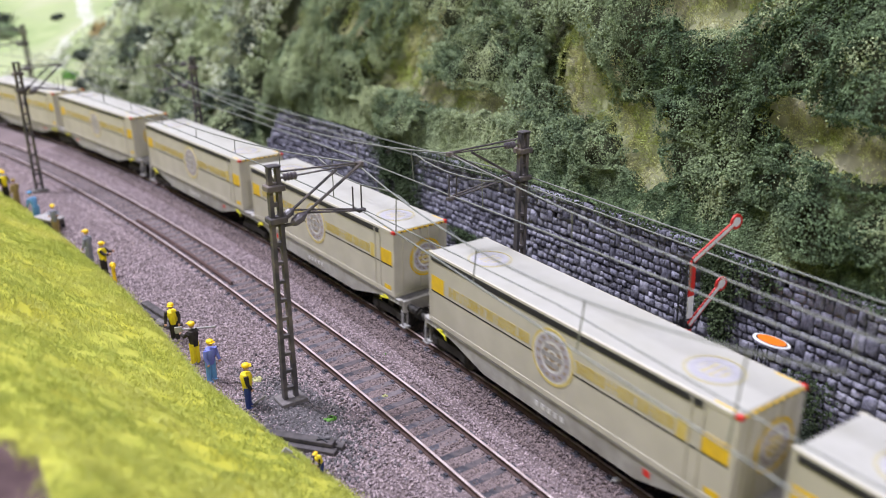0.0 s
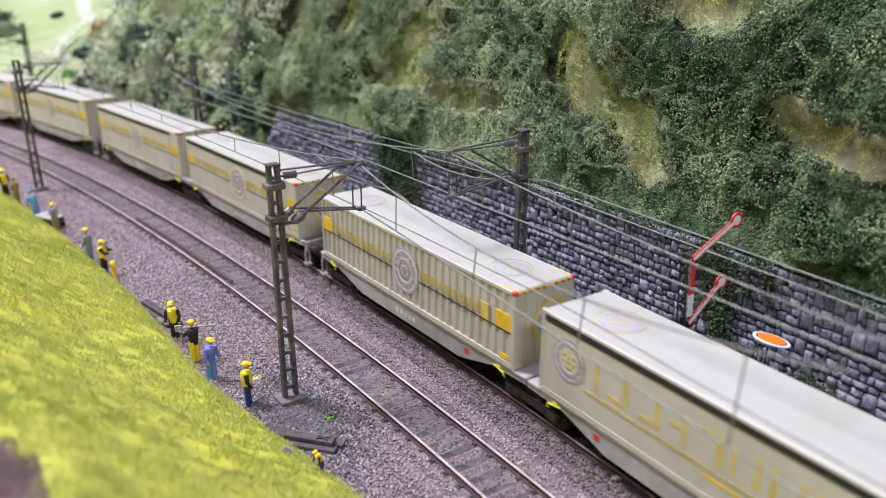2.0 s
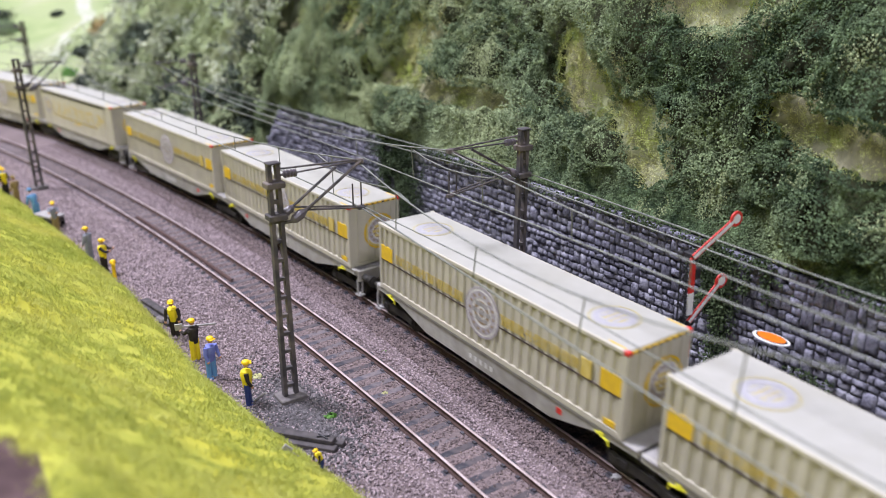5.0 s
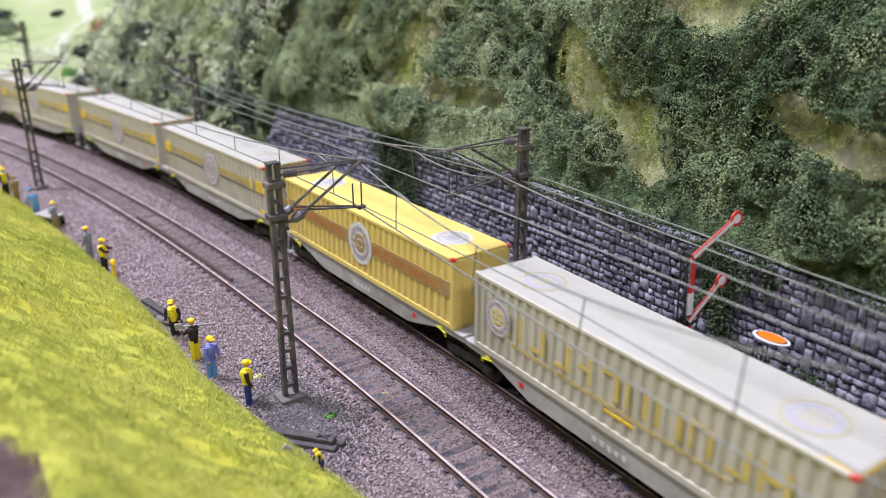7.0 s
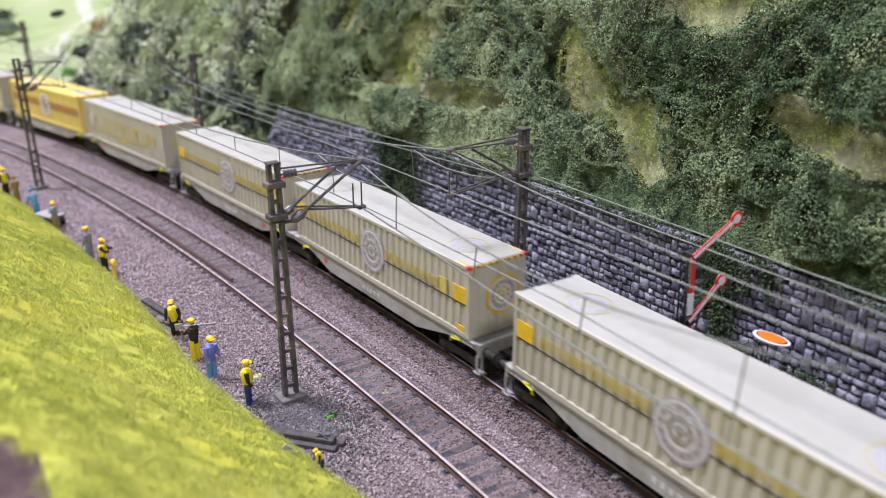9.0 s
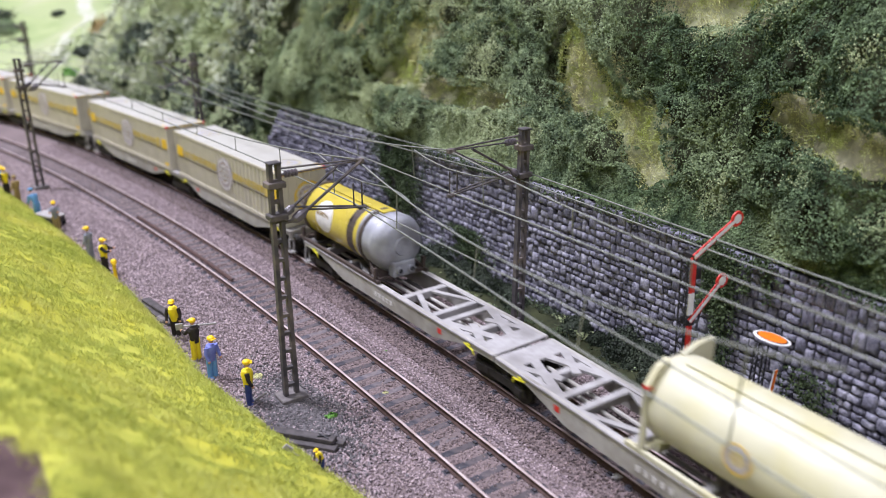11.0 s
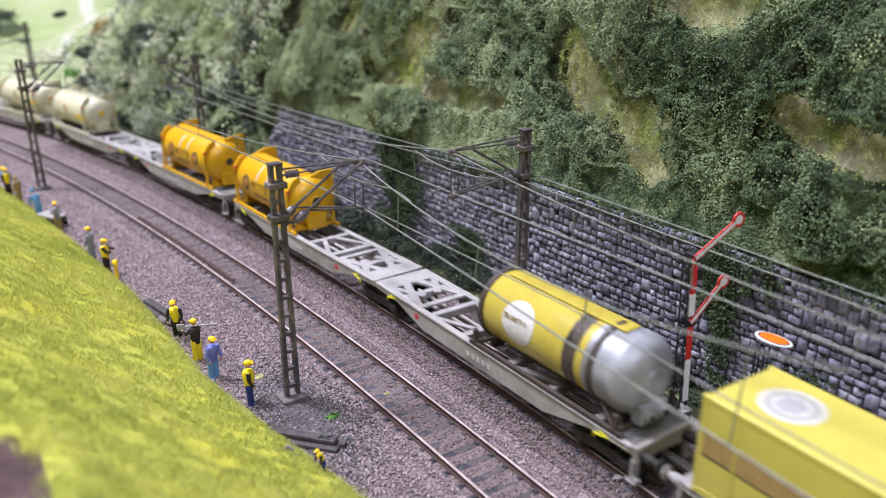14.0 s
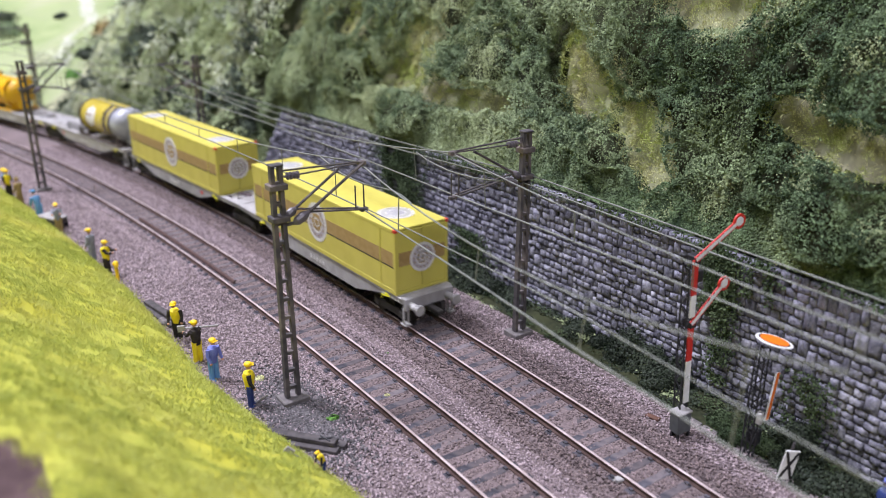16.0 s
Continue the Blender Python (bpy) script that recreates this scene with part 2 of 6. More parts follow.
# ---- mesh helpers (millimetres in, metres out) ----
class Shape:
    def __init__(self):
        self.v, self.f, self.m, self.k = [], [], [], 0

    def add(self, verts, faces):
        n = len(self.v)
        self.v += [tuple(p) for p in verts]
        self.f += [tuple(i + n for i in f) for f in faces]
        self.m += [self.k] * len(faces)
        return self

    def box(self, x0, x1, y0, y1, z0, z1, ch=0.0):
        lo, hi = (x0, y0, z0), (x1, y1, z1)
        if ch <= 0:
            vs = [(x, y, z) for x in (x0, x1) for y in (y0, y1) for z in (z0, z1)]
            return self.add(vs, [(0, 1, 3, 2), (4, 6, 7, 5), (0, 4, 5, 1), (2, 3, 7, 6), (0, 2, 6, 4), (1, 5, 7, 3)])
        vs, idx = [], {}
        for sx in (0, 1):
            for sy in (0, 1):
                for sz in (0, 1):
                    sg = (sx, sy, sz)
                    for a in range(3):
                        p = []
                        for b in range(3):
                            e = hi[b] if sg[b] else lo[b]
                            p.append(e if b == a else e + (-ch if sg[b] else ch))
                        idx[sg, a] = len(vs)
                        vs.append(p)
        fs = []
        for a in range(3):
            b, c = (a + 1) % 3, (a + 2) % 3
            for e in (0, 1):
                ring = []
                for u, w in ((0, 0), (1, 0), (1, 1), (0, 1)):
                    sg = [0, 0, 0]
                    sg[a], sg[b], sg[c] = e, u, w
                    ring.append(idx[tuple(sg), a])
                fs.append(ring)
            for u in (0, 1):
                for w in (0, 1):
                    s0, s1 = [0, 0, 0], [0, 0, 0]
                    s0[b] = s1[b] = u
                    s0[c] = s1[c] = w
                    s1[a] = 1
                    s0, s1 = tuple(s0), tuple(s1)
                    fs.append((idx[s0, b], idx[s1, b], idx[s1, c], idx[s0, c]))
        for sx in (0, 1):
            for sy in (0, 1):
                for sz in (0, 1):
                    fs.append([idx[(sx, sy, sz), a] for a in range(3)])
        return self.add(vs, fs)

    def lathe(self, p, q, prof, n=16):
        """Rings of (share of the way from p to q, radius)."""
        p, q = Vector(p), Vector(q)
        d = (q - p).normalized()
        a = d.orthogonal().normalized()
        b = d.cross(a)
        vs, fs = [], []
        for h, r in prof:
            for i in range(n):
                w = 2 * math.pi * i / n
                vs.append(p + (q - p) * h + (a * math.cos(w) + b * math.sin(w)) * r)
        for j in range(len(prof) - 1):
            for i in range(n):
                fs.append((j * n + i, j * n + (i + 1) % n, (j + 1) * n + (i + 1) % n, (j + 1) * n + i))
        fs.append(tuple(range(n)))
        fs.append(tuple(range((len(prof) - 1) * n, len(prof) * n)))
        return self.add(vs, fs)

    def tube(self, p, q, r, n=8, r2=None):
        return self.lathe(p, q, [(0, r), (1, r if r2 is None else r2)], n)

    def path(self, pts, r, n=6):
        for i in range(len(pts) - 1):
            self.tube(pts[i], pts[i + 1], r, n)
        return self

    def prism(self, poly, y0, y1):
        """A polygon of (x, z) pulled from y0 to y1."""
        n = len(poly)
        vs = [(x, y0, z) for x, z in poly] + [(x, y1, z) for x, z in poly]
        fs = [tuple(range(n)), tuple(range(2 * n - 1, n - 1, -1))]
        fs += [(i, (i + 1) % n, n + (i + 1) % n, n + i) for i in range(n)]
        return self.add(vs, fs)

    def blob(self, c, r, n=10, m=7):
        rx, ry, rz = r if isinstance(r, tuple) else (r, r, r)
        vs = [(c[0], c[1], c[2] - rz)]
        for j in range(1, m):
            w = math.pi * j / m - math.pi / 2
            for i in range(n):
                u = 2 * math.pi * i / n
                vs.append((c[0] + rx * math.cos(w) * math.cos(u), c[1] + ry * math.cos(w) * math.sin(u), c[2] + rz * math.sin(w)))
        vs.append((c[0], c[1], c[2] + rz))
        fs = [(0, 1 + (i + 1) % n, 1 + i) for i in range(n)]
        for j in range(m - 2):
            for i in range(n):
                a, b = 1 + j * n + i, 1 + j * n + (i + 1) % n
                fs.append((a, b, b + n, a + n))
        t = len(vs) - 1
        fs += [(t, t - n + i, t - n + (i + 1) % n) for i in range(n)]
        return self.add(vs, fs)

    def mesh(self, name, *mats, smooth=False):
        me = bpy.data.meshes.new(name)
        me.from_pydata([(x * MM, y * MM, z * MM) for x, y, z in self.v], [], self.f)
        for m in mats:
            me.materials.append(m)
        if len(mats) > 1:
            me.polygons.foreach_set("material_index", self.m)
        bm = bmesh.new()
        bm.from_mesh(me)
        bmesh.ops.recalc_face_normals(bm, faces=bm.faces)
        bm.to_mesh(me)
        bm.free()
        if smooth:
            me.polygons.foreach_set("use_smooth", [True] * len(me.polygons))
            me.set_sharp_from_angle(angle=radians(38))
        me.update()
        return me


def part(name, shape, material, parent, label="", smooth=False):
    me = shape if isinstance(shape, bpy.types.Mesh) else shape.mesh(name, *(material if isinstance(material, tuple) else (material,)), smooth=smooth)
    ob = new(name, me)
    ob.parent = parent
    if label:
        tagged(ob, label)
    return ob


def thing(name, m, label, category, group="", kind=""):
    ob = new(name)
    ob.matrix_basis = m
    ob.empty_display_size = 0.005
    return tagged(ob, label, category, group, kind)


def array_mesh(name, verts, faces, *mats, index=None, smooth=False):
    """A large mesh from arrays: verts (n, 3) in mm, faces (k, 3 or 4)."""
    me = bpy.data.meshes.new(name)
    k, w = faces.shape
    me.vertices.add(len(verts))
    me.vertices.foreach_set("co", (np.asarray(verts, np.float32) * MM).ravel())
    me.loops.add(k * w)
    me.loops.foreach_set("vertex_index", faces.astype(np.int32).ravel())
    me.polygons.add(k)
    me.polygons.foreach_set("loop_start", np.arange(0, k * w, w, dtype=np.int32))
    for m in mats:
        me.materials.append(m)
    if index is not None:
        me.polygons.foreach_set("material_index", np.asarray(index, np.int32))
    me.update(calc_edges=True)
    if smooth:
        me.polygons.foreach_set("use_smooth", np.ones(k, bool))
    me.validate()
    return me


# ---- the line of the track: s in mm along it (away from the camera), o in mm to its right ----
STEP = 4.0
S_AX = np.arange(-4200, 5200, STEP)


def curvature(s):
    s = np.asarray(s) / 1000
    m = np.clip(s, -0.3, 0.55)
    k = 0.38068 - 0.55639 * m + 1.78712 * m ** 2 + 1.85257 * np.minimum(m, 0)
    return np.where(s < -0.3, 0.0, k)


def build_line():
    zero = int(np.argmin(abs(S_AX)))
    k = curvature(S_AX)
    th = np.concatenate([[0], np.cumsum((k[1:] + k[:-1]) / 2 * STEP / 1000)])
    th = th - th[zero] + 2.18731
    dx, dy = np.cos(th), np.sin(th)
    x = np.concatenate([[0], np.cumsum((dx[1:] + dx[:-1]) / 2 * STEP)])
    y = np.concatenate([[0], np.cumsum((dy[1:] + dy[:-1]) / 2 * STEP)])
    return x - x[zero] + 3.036, y - y[zero] + 300.0, th


LX, LY, LT = build_line()


def heading(s):
    return np.interp(s, S_AX, LT)


def along(s, o, z=0.0):
    """Points in mm."""
    t = heading(s)
    x, y = np.interp(s, S_AX, LX) + o * np.sin(t), np.interp(s, S_AX, LY) - o * np.cos(t)
    return np.stack(np.broadcast_arrays(x, y, np.asarray(z, float)), -1)


def spot(s, o, z=0.0, turn=0.0):
    """The pose of a thing beside the track: its x runs along the track, its y to the left."""
    p = along(s, o, z)
    return pose(p[0] * MM, p[1] * MM, p[2] * MM, 0, 0, math.degrees(heading(s)) + turn)


def near_track(s):
    return -(44.32 + 0.0139 * np.clip(s, -300, 600))


def vnoise(x, y, seed=0):
    """Smooth value noise in 0..1."""
    x, y = np.asarray(x, float), np.asarray(y, float)
    xi, yi = np.floor(x).astype(np.int64), np.floor(y).astype(np.int64)
    xf, yf = x - xi, y - yi

    def h(a, b):
        n = (a * 374761393 + b * 668265263 + seed * 1442695041) & 0x7FFFFFFF
        n = ((n ^ (n >> 13)) * 1274126177) & 0x7FFFFFFF
        return ((n ^ (n >> 16)) & 0xFFFF) / 65535.0

    u, w = xf * xf * (3 - 2 * xf), yf * yf * (3 - 2 * yf)
    return (h(xi, yi) * (1 - u) + h(xi + 1, yi) * u) * (1 - w) + (h(xi, yi + 1) * (1 - u) + h(xi + 1, yi + 1) * u) * w


def fnoise(x, y, seed=0, octaves=3):
    return sum(vnoise(np.asarray(x) * 2 ** i, np.asarray(y) * 2 ** i, seed + 7 * i) / 2 ** i for i in range(octaves)) / sum(1 / 2 ** i for i in range(octaves))


def smooth01(x, a, b):
    t = np.clip((np.asarray(x, float) - a) / (b - a), 0, 1)
    return t * t * (3 - 2 * t)


rng = np.random.default_rng(5)


def ribbon(prof, ss, off, zoff=0.0):
    """A closed profile of (o, z) swept along the track."""
    n, k = len(ss), len(prof)
    rows = [along(ss, off + o, zoff + z) for o, z in prof]
    V = np.stack(rows, 1).reshape(-1, 3)
    i = np.arange(n * k).reshape(n, k)
    F = np.concatenate([np.stack([i[:-1, a], i[:-1, (a + 1) % k], i[1:, (a + 1) % k], i[1:, a]], -1) for a in range(k)])
    return V, F


# ---- structure: hall, ground, hillside ----
def hall():
    x0, x1, y0, y1, z0, z1, w = -6000, 4500, -5500, 4500, -900, 2400, 100
    for name, label, m, b in (
            ("floor", "plain grey hall floor under the layout", CARPET, (x0, x1, y0, y1, z0 - w, z0)),
            ("ceiling", "plain white hall ceiling", WHITE, (x0, x1, y0, y1, z1, z1 + w)),
            ("wall_north", "plain grey hall wall", PLASTER, (x0, x1, y1, y1 + w, z0, z1)),
            ("wall_south", "plain grey hall wall", PLASTER, (x0, x1, y0 - w, y0, z0, z1)),
            ("wall_east", "plain grey hall wall", PLASTER, (x1, x1 + w, y0, y1, z0, z1)),
            ("wall_west", "plain grey hall wall", PLASTER, (x0 - w, x0, y0, y1, z0, z1))):
        tagged(new(name, Shape().box(*b).mesh(name, m)), label, name.split("_")[0], kind="structure")


hall()


def bank_edge(s):
    return np.interp(s, [-200, -72, -20, 28, 132, 272, 372], [-72, -82, -91, -97, -95, -98, -99])


def ground_z(s, o):
    d = bank_edge(s) - o
    z = np.interp(d, [0, 4, 12, 30, 80, 200, 330], [-3.3, 2.5, 8.0, 20, 60, 98, 105])
    bed = np.minimum(abs(o), abs(o - near_track(s)))
    z = z + 1.0 * (1 - smooth01(bed, 13.5, 18)) * (d < 0)
    rough = fnoise(np.asarray(s) / 9, np.asarray(o) / 9, 3) - 0.5
    return z + rough * (0.5 + 4.0 * smooth01(d, 2, 40)) + 3.0 * (fnoise(s / 60, o / 60, 9) - 0.5) * smooth01(d, 5, 60)


def ground():
    ss = np.concatenate([np.arange(-4100, -420, 80), np.arange(-420, 1000, 6), np.arange(1000, 5000, 80)])
    oo = np.concatenate([np.arange(-420, -210, 10), np.arange(-210, -70, 3), np.arange(-70, 66.1, 6.8), [120, 300]])
    S, O = np.meshgrid(ss, oo, indexing="ij")
    P = along(S, O, ground_z(S, O)).reshape(-1, 3)
    n, m = S.shape
    i = np.arange(n * m).reshape(n, m)
    F = np.stack([i[:-1, :-1], i[:-1, 1:], i[1:, 1:], i[1:, :-1]], -1).reshape(-1, 4)
    mid = (O[:-1, :-1] + O[1:, 1:]) / 2 < bank_edge((S[:-1, :-1] + S[1:, 1:]) / 2) - 1.0
    cs, co = (S[:-1, :-1] + S[1:, 1:]).ravel() / 2, (O[:-1, :-1] + O[1:, 1:]).ravel() / 2
    idx = np.where(((cs + 114) / 29) ** 2 + ((co + 178) / 13.5) ** 2 + 0.5 * (fnoise(cs / 7, co / 7, 81) - 0.5) < 1, 2, mid.ravel().astype(int))
    # verge strip before the wall: dark earth with its shade painted in
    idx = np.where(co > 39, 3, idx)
    ob = new("ground", array_mesh("ground", P, F, BEDDING, TURF, DIRT, EARTHSHADE, index=idx, smooth=True))
    tagged(ob, "reddish grey ballast bed beside a yellow-green grass bank", "ground", kind="structure")


ground()


def wall_top(s):
    return 56 - 60 * smooth01(s, 256, 314) - 5 * np.exp(-((np.asarray(s) - 128) / 22.0) ** 2)


def hill_point(s, z, lump=1.0):
    """The hillside's surface at height z over the point s of the track."""
    m = smooth01(s, 600, 940)
    up = np.maximum(z - wall_top(s), 0)
    o = 64 + up * (0.55 + 2.5 * m)
    b = (fnoise(s / 42, z / 62, 11) - 0.5) * 42 + (fnoise(s / 15, z / 17, 12) - 0.5) * 11
    o = o - b * smooth01(up, 0, 25) * lump
    return along(s, np.maximum(o, 63.5), z)


# places on the slope with little ivy: s, z, half length, half height
BARE = [(138, 102, 16, 14), (160, 86, 13, 7), (98, 83, 22, 6), (66, 81, 12, 4), (20, 106, 10, 16), (2, 96, 12, 9), (-26, 90, 9, 6), (-35, 81, 9, 9),
        (-46, 71, 5, 6), (-108, 97, 16, 6), (-91, 103, 9, 4), (-132, 94, 10, 5), (-42, 136, 16, 7), (320, 98, 12, 9), (205, 116, 7, 6)]


def ivy_cover(s, z):
    c = 0.6 * fnoise(s / 48, z / 34, 31, 4) + 0.43 + 0.22 * np.exp(-(((s + 58) / 26) ** 2 + ((z - 69) / 12) ** 2))
    for a, b, u, w in BARE:
        c = c - 1.05 * (0.15 + 1.7 * fnoise(s / 8, z / 6, 37, 3)) * np.exp(-(((s - a) / u) ** 2 + ((z - b) / w) ** 2))
    return c


def hillside():
    ss = np.concatenate([np.arange(-420, -200, 8.0), np.arange(-200, 345, 2.0), np.arange(345, 1300, 5.0)])
    vv = np.concatenate([[-0.06], np.linspace(0, 1, 110)])
    S, V = np.meshgrid(ss, vv, indexing="ij")
    zt = wall_top(S)
    Z = np.where(V < 0, np.minimum(zt, 0) - 6, zt + V * (215 - zt))
    P = hill_point(S, Z)
    back = along(ss, 900.0, 225.0)[:, None, :]
    P = np.concatenate([P, back], 1)
    n, m = P.shape[:2]
    i = np.arange(n * m).reshape(n, m)
    F = np.stack([i[:-1, :-1], i[:-1, 1:], i[1:, 1:], i[1:, :-1]], -1).reshape(-1, 4)
    C = P.reshape(-1, 3)[F].mean(1)
    fs = np.repeat((ss[:-1] + ss[1:]) / 2, m - 1)
    fz = C[:, 2]
    idx = (fs + 120 * (fnoise(fs / 60, fz / 30, 21) - 0.5) > 400).astype(int)
    # near-black base where ivy grows, standing for shade between the leaves
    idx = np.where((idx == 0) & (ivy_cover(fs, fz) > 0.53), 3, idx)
    lane = abs(fs - (824 + (fz - 38) * 3.1)) < 13
    idx = np.where((fs > 790) & lane, 2, idx)
    ob = new("hillside", array_mesh("hillside", P.reshape(-1, 3), F, SOIL, MEADOW, TRACKWAY, EARTHSHADE, index=idx, smooth=True))
    tagged(ob, "steep earth cutting slope rising behind the stone wall to a meadow", "hillside", kind="structure")


hillside()


def layout_base():
    for o0, o1, s0, s1, z in ((-420, 300, -4100, 4980, -14), (302, 900, -420, 1295, -14)):
        V, F = ribbon([(o0, z), (o1, z), (o1, -898.0), (o0, -898.0)], np.arange(s0, s1, 60.0), 0.0)
        tagged(new("layout_base", array_mesh("layout_base", V, F, BOARD)), "dark brown wooden base under the layout", "layout base", kind="structure")


layout_base()


# ---- foliage and grass ----
def leaf_mesh(name, P, N, size, material):
    """Small folded leaves, each of two triangles."""
    n = len(P)
    a = rng.normal(size=(n, 3))
    a += N * 0.2
    a -= (a * N).sum(1, keepdims=True) * N * 0.55
    a /= np.linalg.norm(a, axis=1, keepdims=True)
    b = np.cross(a, N + rng.normal(size=(n, 3)) * 0.5)
    b /= np.linalg.norm(b, axis=1, keepdims=True)
    c = np.cross(a, b)
    L = (size * rng.uniform(0.6, 1.4, n))[:, None]
    V = np.stack([P - a * L * 0.5, P + b * L * 0.38 + c * L * 0.12, P + a * L * 0.5, P - b * L * 0.38 + c * L * 0.12], 1).reshape(-1, 3)
    i = np.arange(n)[:, None] * 4
    F = np.concatenate([i + np.array([[0, 1, 2]]), i + np.array([[0, 2, 3]])], 0)
    return array_mesh(name, V, F, material)


def hill_normal(s, z):
    p = hill_point(s, z)
    a, b = hill_point(s + 2.0, z) - p, hill_point(s, z + 2.0) - p
    n = np.cross(b, a)
    n /= np.linalg.norm(n, axis=1, keepdims=True) + 1e-9
    return p, n


def lumps(s, z, size, seed):
    """Rounded hanging clumps: their height in 0..1 and its slopes along s and z."""
    best = np.zeros_like(s)
    gs, gz = np.zeros_like(s), np.zeros_like(s)
    ci, cj = np.floor(s / size), np.floor(z / (size * 1.6))
    for di in (-1, 0, 1):
        for dj in (-1, 0, 1):
            i, j = ci + di, cj + dj
            u = vnoise(i * 1.0 + 0.0, j * 1.0, seed)
            w = vnoise(i * 1.0, j * 1.0, seed + 1)
            r = 0.75 + 0.55 * vnoise(i * 1.0, j * 1.0, seed + 2)
            x = (s - (i + u) * size) / (size * r)
            y = (z - (j + w) * size * 1.6) / (size * 1.6 * r)
            h = np.sqrt(np.maximum(1 - x * x - y * y, 0)) * r
            up = h > best
            best = np.where(up, h, best)
            gs, gz = np.where(up, x, gs), np.where(up, y, gz)
    return best, gs, gz


def ivy():
    for name, n, s0, s1, size, thick in (("ivy", 950000, -190, 330, 0.84, 15.0), ("ivy", 90000, 330, 880, 2.6, 30.0)):
        s, z = rng.uniform(s0, s1, n), rng.uniform(0, 1, n)
        z = wall_top(s) - 0.5 + z ** 1.15 * (112 if s0 < 300 else 165)
        c = ivy_cover(s, z)
        if s0 > 300:
            c += 0.06 + 0.55 * (fnoise(s / 30, z / 75, 91, 2) - 0.52) - 0.5 * smooth01(s + 110 * (fnoise(z / 14, s / 40, 83) - 0.5), 560, 650)
        keep = c + 0.35 * (fnoise(s / 3.2, z / 3.2, 46, 2) - 0.5) > rng.uniform(0.34, 0.62, n)
        s, z, c = s[keep], z[keep], c[keep]
        P, N = hill_normal(s, z)
        mass = smooth01(fnoise(s / 15, z / 24, 34, 2), 0.40, 0.62)
        big, bs, bz = lumps(s, z, 13.0 if s0 < 300 else 30.0, 51)
        small, us, uz = lumps(s, z, 4.6 if s0 < 300 else 11.0, 55)
        dense = (small > rng.uniform(0.0, 0.62, len(s))) | (s0 > 300)
        s, z, c, P, N, mass = s[dense], z[dense], c[dense], P[dense], N[dense], mass[dense]
        big, bs, bz, small, us, uz = (a[dense] for a in (big, bs, bz, small, us, uz))
        h = (smooth01(c, 0.47, 0.63) * (0.45 * thick * mass + 0.5 * thick * big) + 4.6 * small) * (0.25 + 0.75 * smooth01(z - wall_top(s), 0, 16))
        P = P + N * (h * rng.uniform(0.7, 1.0, len(s)))[:, None]
        P = P + N * 0.5
        T = along(s + 1.0, 64.0, z) - along(s, 64.0, z)
        N = N + T * (0.55 * bs + 0.5 * us)[:, None]
        N[:, 2] += 0.55 * bz + 0.5 * uz
        N /= np.linalg.norm(N, axis=1, keepdims=True)
        P[:, 2] -= 0.15 * h
        # pale share grows along s, imitating the brighter, hazier far part
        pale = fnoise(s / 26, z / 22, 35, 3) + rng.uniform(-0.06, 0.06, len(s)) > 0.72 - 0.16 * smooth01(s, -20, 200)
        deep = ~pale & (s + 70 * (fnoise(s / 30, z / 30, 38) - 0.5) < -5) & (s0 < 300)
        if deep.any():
            tagged(new(name, leaf_mesh(name, P[deep], N[deep], size, IVYDIM)), "green ivy clumps darkened to imitate the slope's dimmer near end", "ivy", kind="stuff")
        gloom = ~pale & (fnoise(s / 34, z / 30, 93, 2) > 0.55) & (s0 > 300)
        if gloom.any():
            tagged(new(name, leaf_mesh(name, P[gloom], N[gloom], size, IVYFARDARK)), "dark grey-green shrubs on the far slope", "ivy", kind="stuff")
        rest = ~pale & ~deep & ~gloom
        tagged(new(name, leaf_mesh(name, P[rest], N[rest], size, IVYHAZED if s0 > 300 else IVY)), "green ivy clumps hanging over the steep slope", "ivy", kind="stuff")
        tagged(new("moss", leaf_mesh("moss", P[pale], N[pale], size * 0.9, IVYPALE)), "pale grey-green moss tufts among the ivy", "moss", kind="stuff")


ivy()


def blades(name, P, N, length, width, material, lean=0.5):
    n = len(P)
    d = N + rng.normal(size=(n, 3)) * lean
    d /= np.linalg.norm(d, axis=1, keepdims=True)
    w = np.cross(d, rng.normal(size=(n, 3)))
    w /= np.linalg.norm(w, axis=1, keepdims=True)
    L = (length * rng.uniform(0.6, 1.3, n))[:, None]
    V = np.stack([P - w * width / 2, P + w * width / 2, P + d * L], 1).reshape(-1, 3)
    return array_mesh(name, V, np.arange(3 * n).reshape(n, 3), material)


def slope_straw():
    n = 330000
    s, z = rng.uniform(-190, 330, n), wall_top(0) - 2 + rng.uniform(0, 1, n) * 112
    keep = (ivy_cover(s, z) < 0.62) & (fnoise(s / 7, z / 3.2, 39, 3) > rng.uniform(0.22, 0.52, n))
    s, z = s[keep], z[keep]
    P, N = hill_normal(s, z)
    ledge = fnoise(s / 9, z / 3.0, 40, 2)
    P = P + N * (1.5 + 5.0 * ledge * rng.uniform(0.4, 1, len(P)))[:, None]
    N = N + np.array([0, 0, 0.5])
    green = fnoise(s / 20, z / 8, 47, 2) + rng.uniform(-0.08, 0.08, len(s)) > 0.56
    for sel, m, label in ((~green, STRAW, "short straw-coloured grass on the bare patches of the slope"), (green, SLOPEGREEN, "short yellow-green grass on the ledges of the slope")):
        tagged(new("straw_grass", blades("straw_grass", P[sel], N[sel], 1.8, 0.26, m, 0.8)), label, "grass", kind="stuff")


slope_straw()


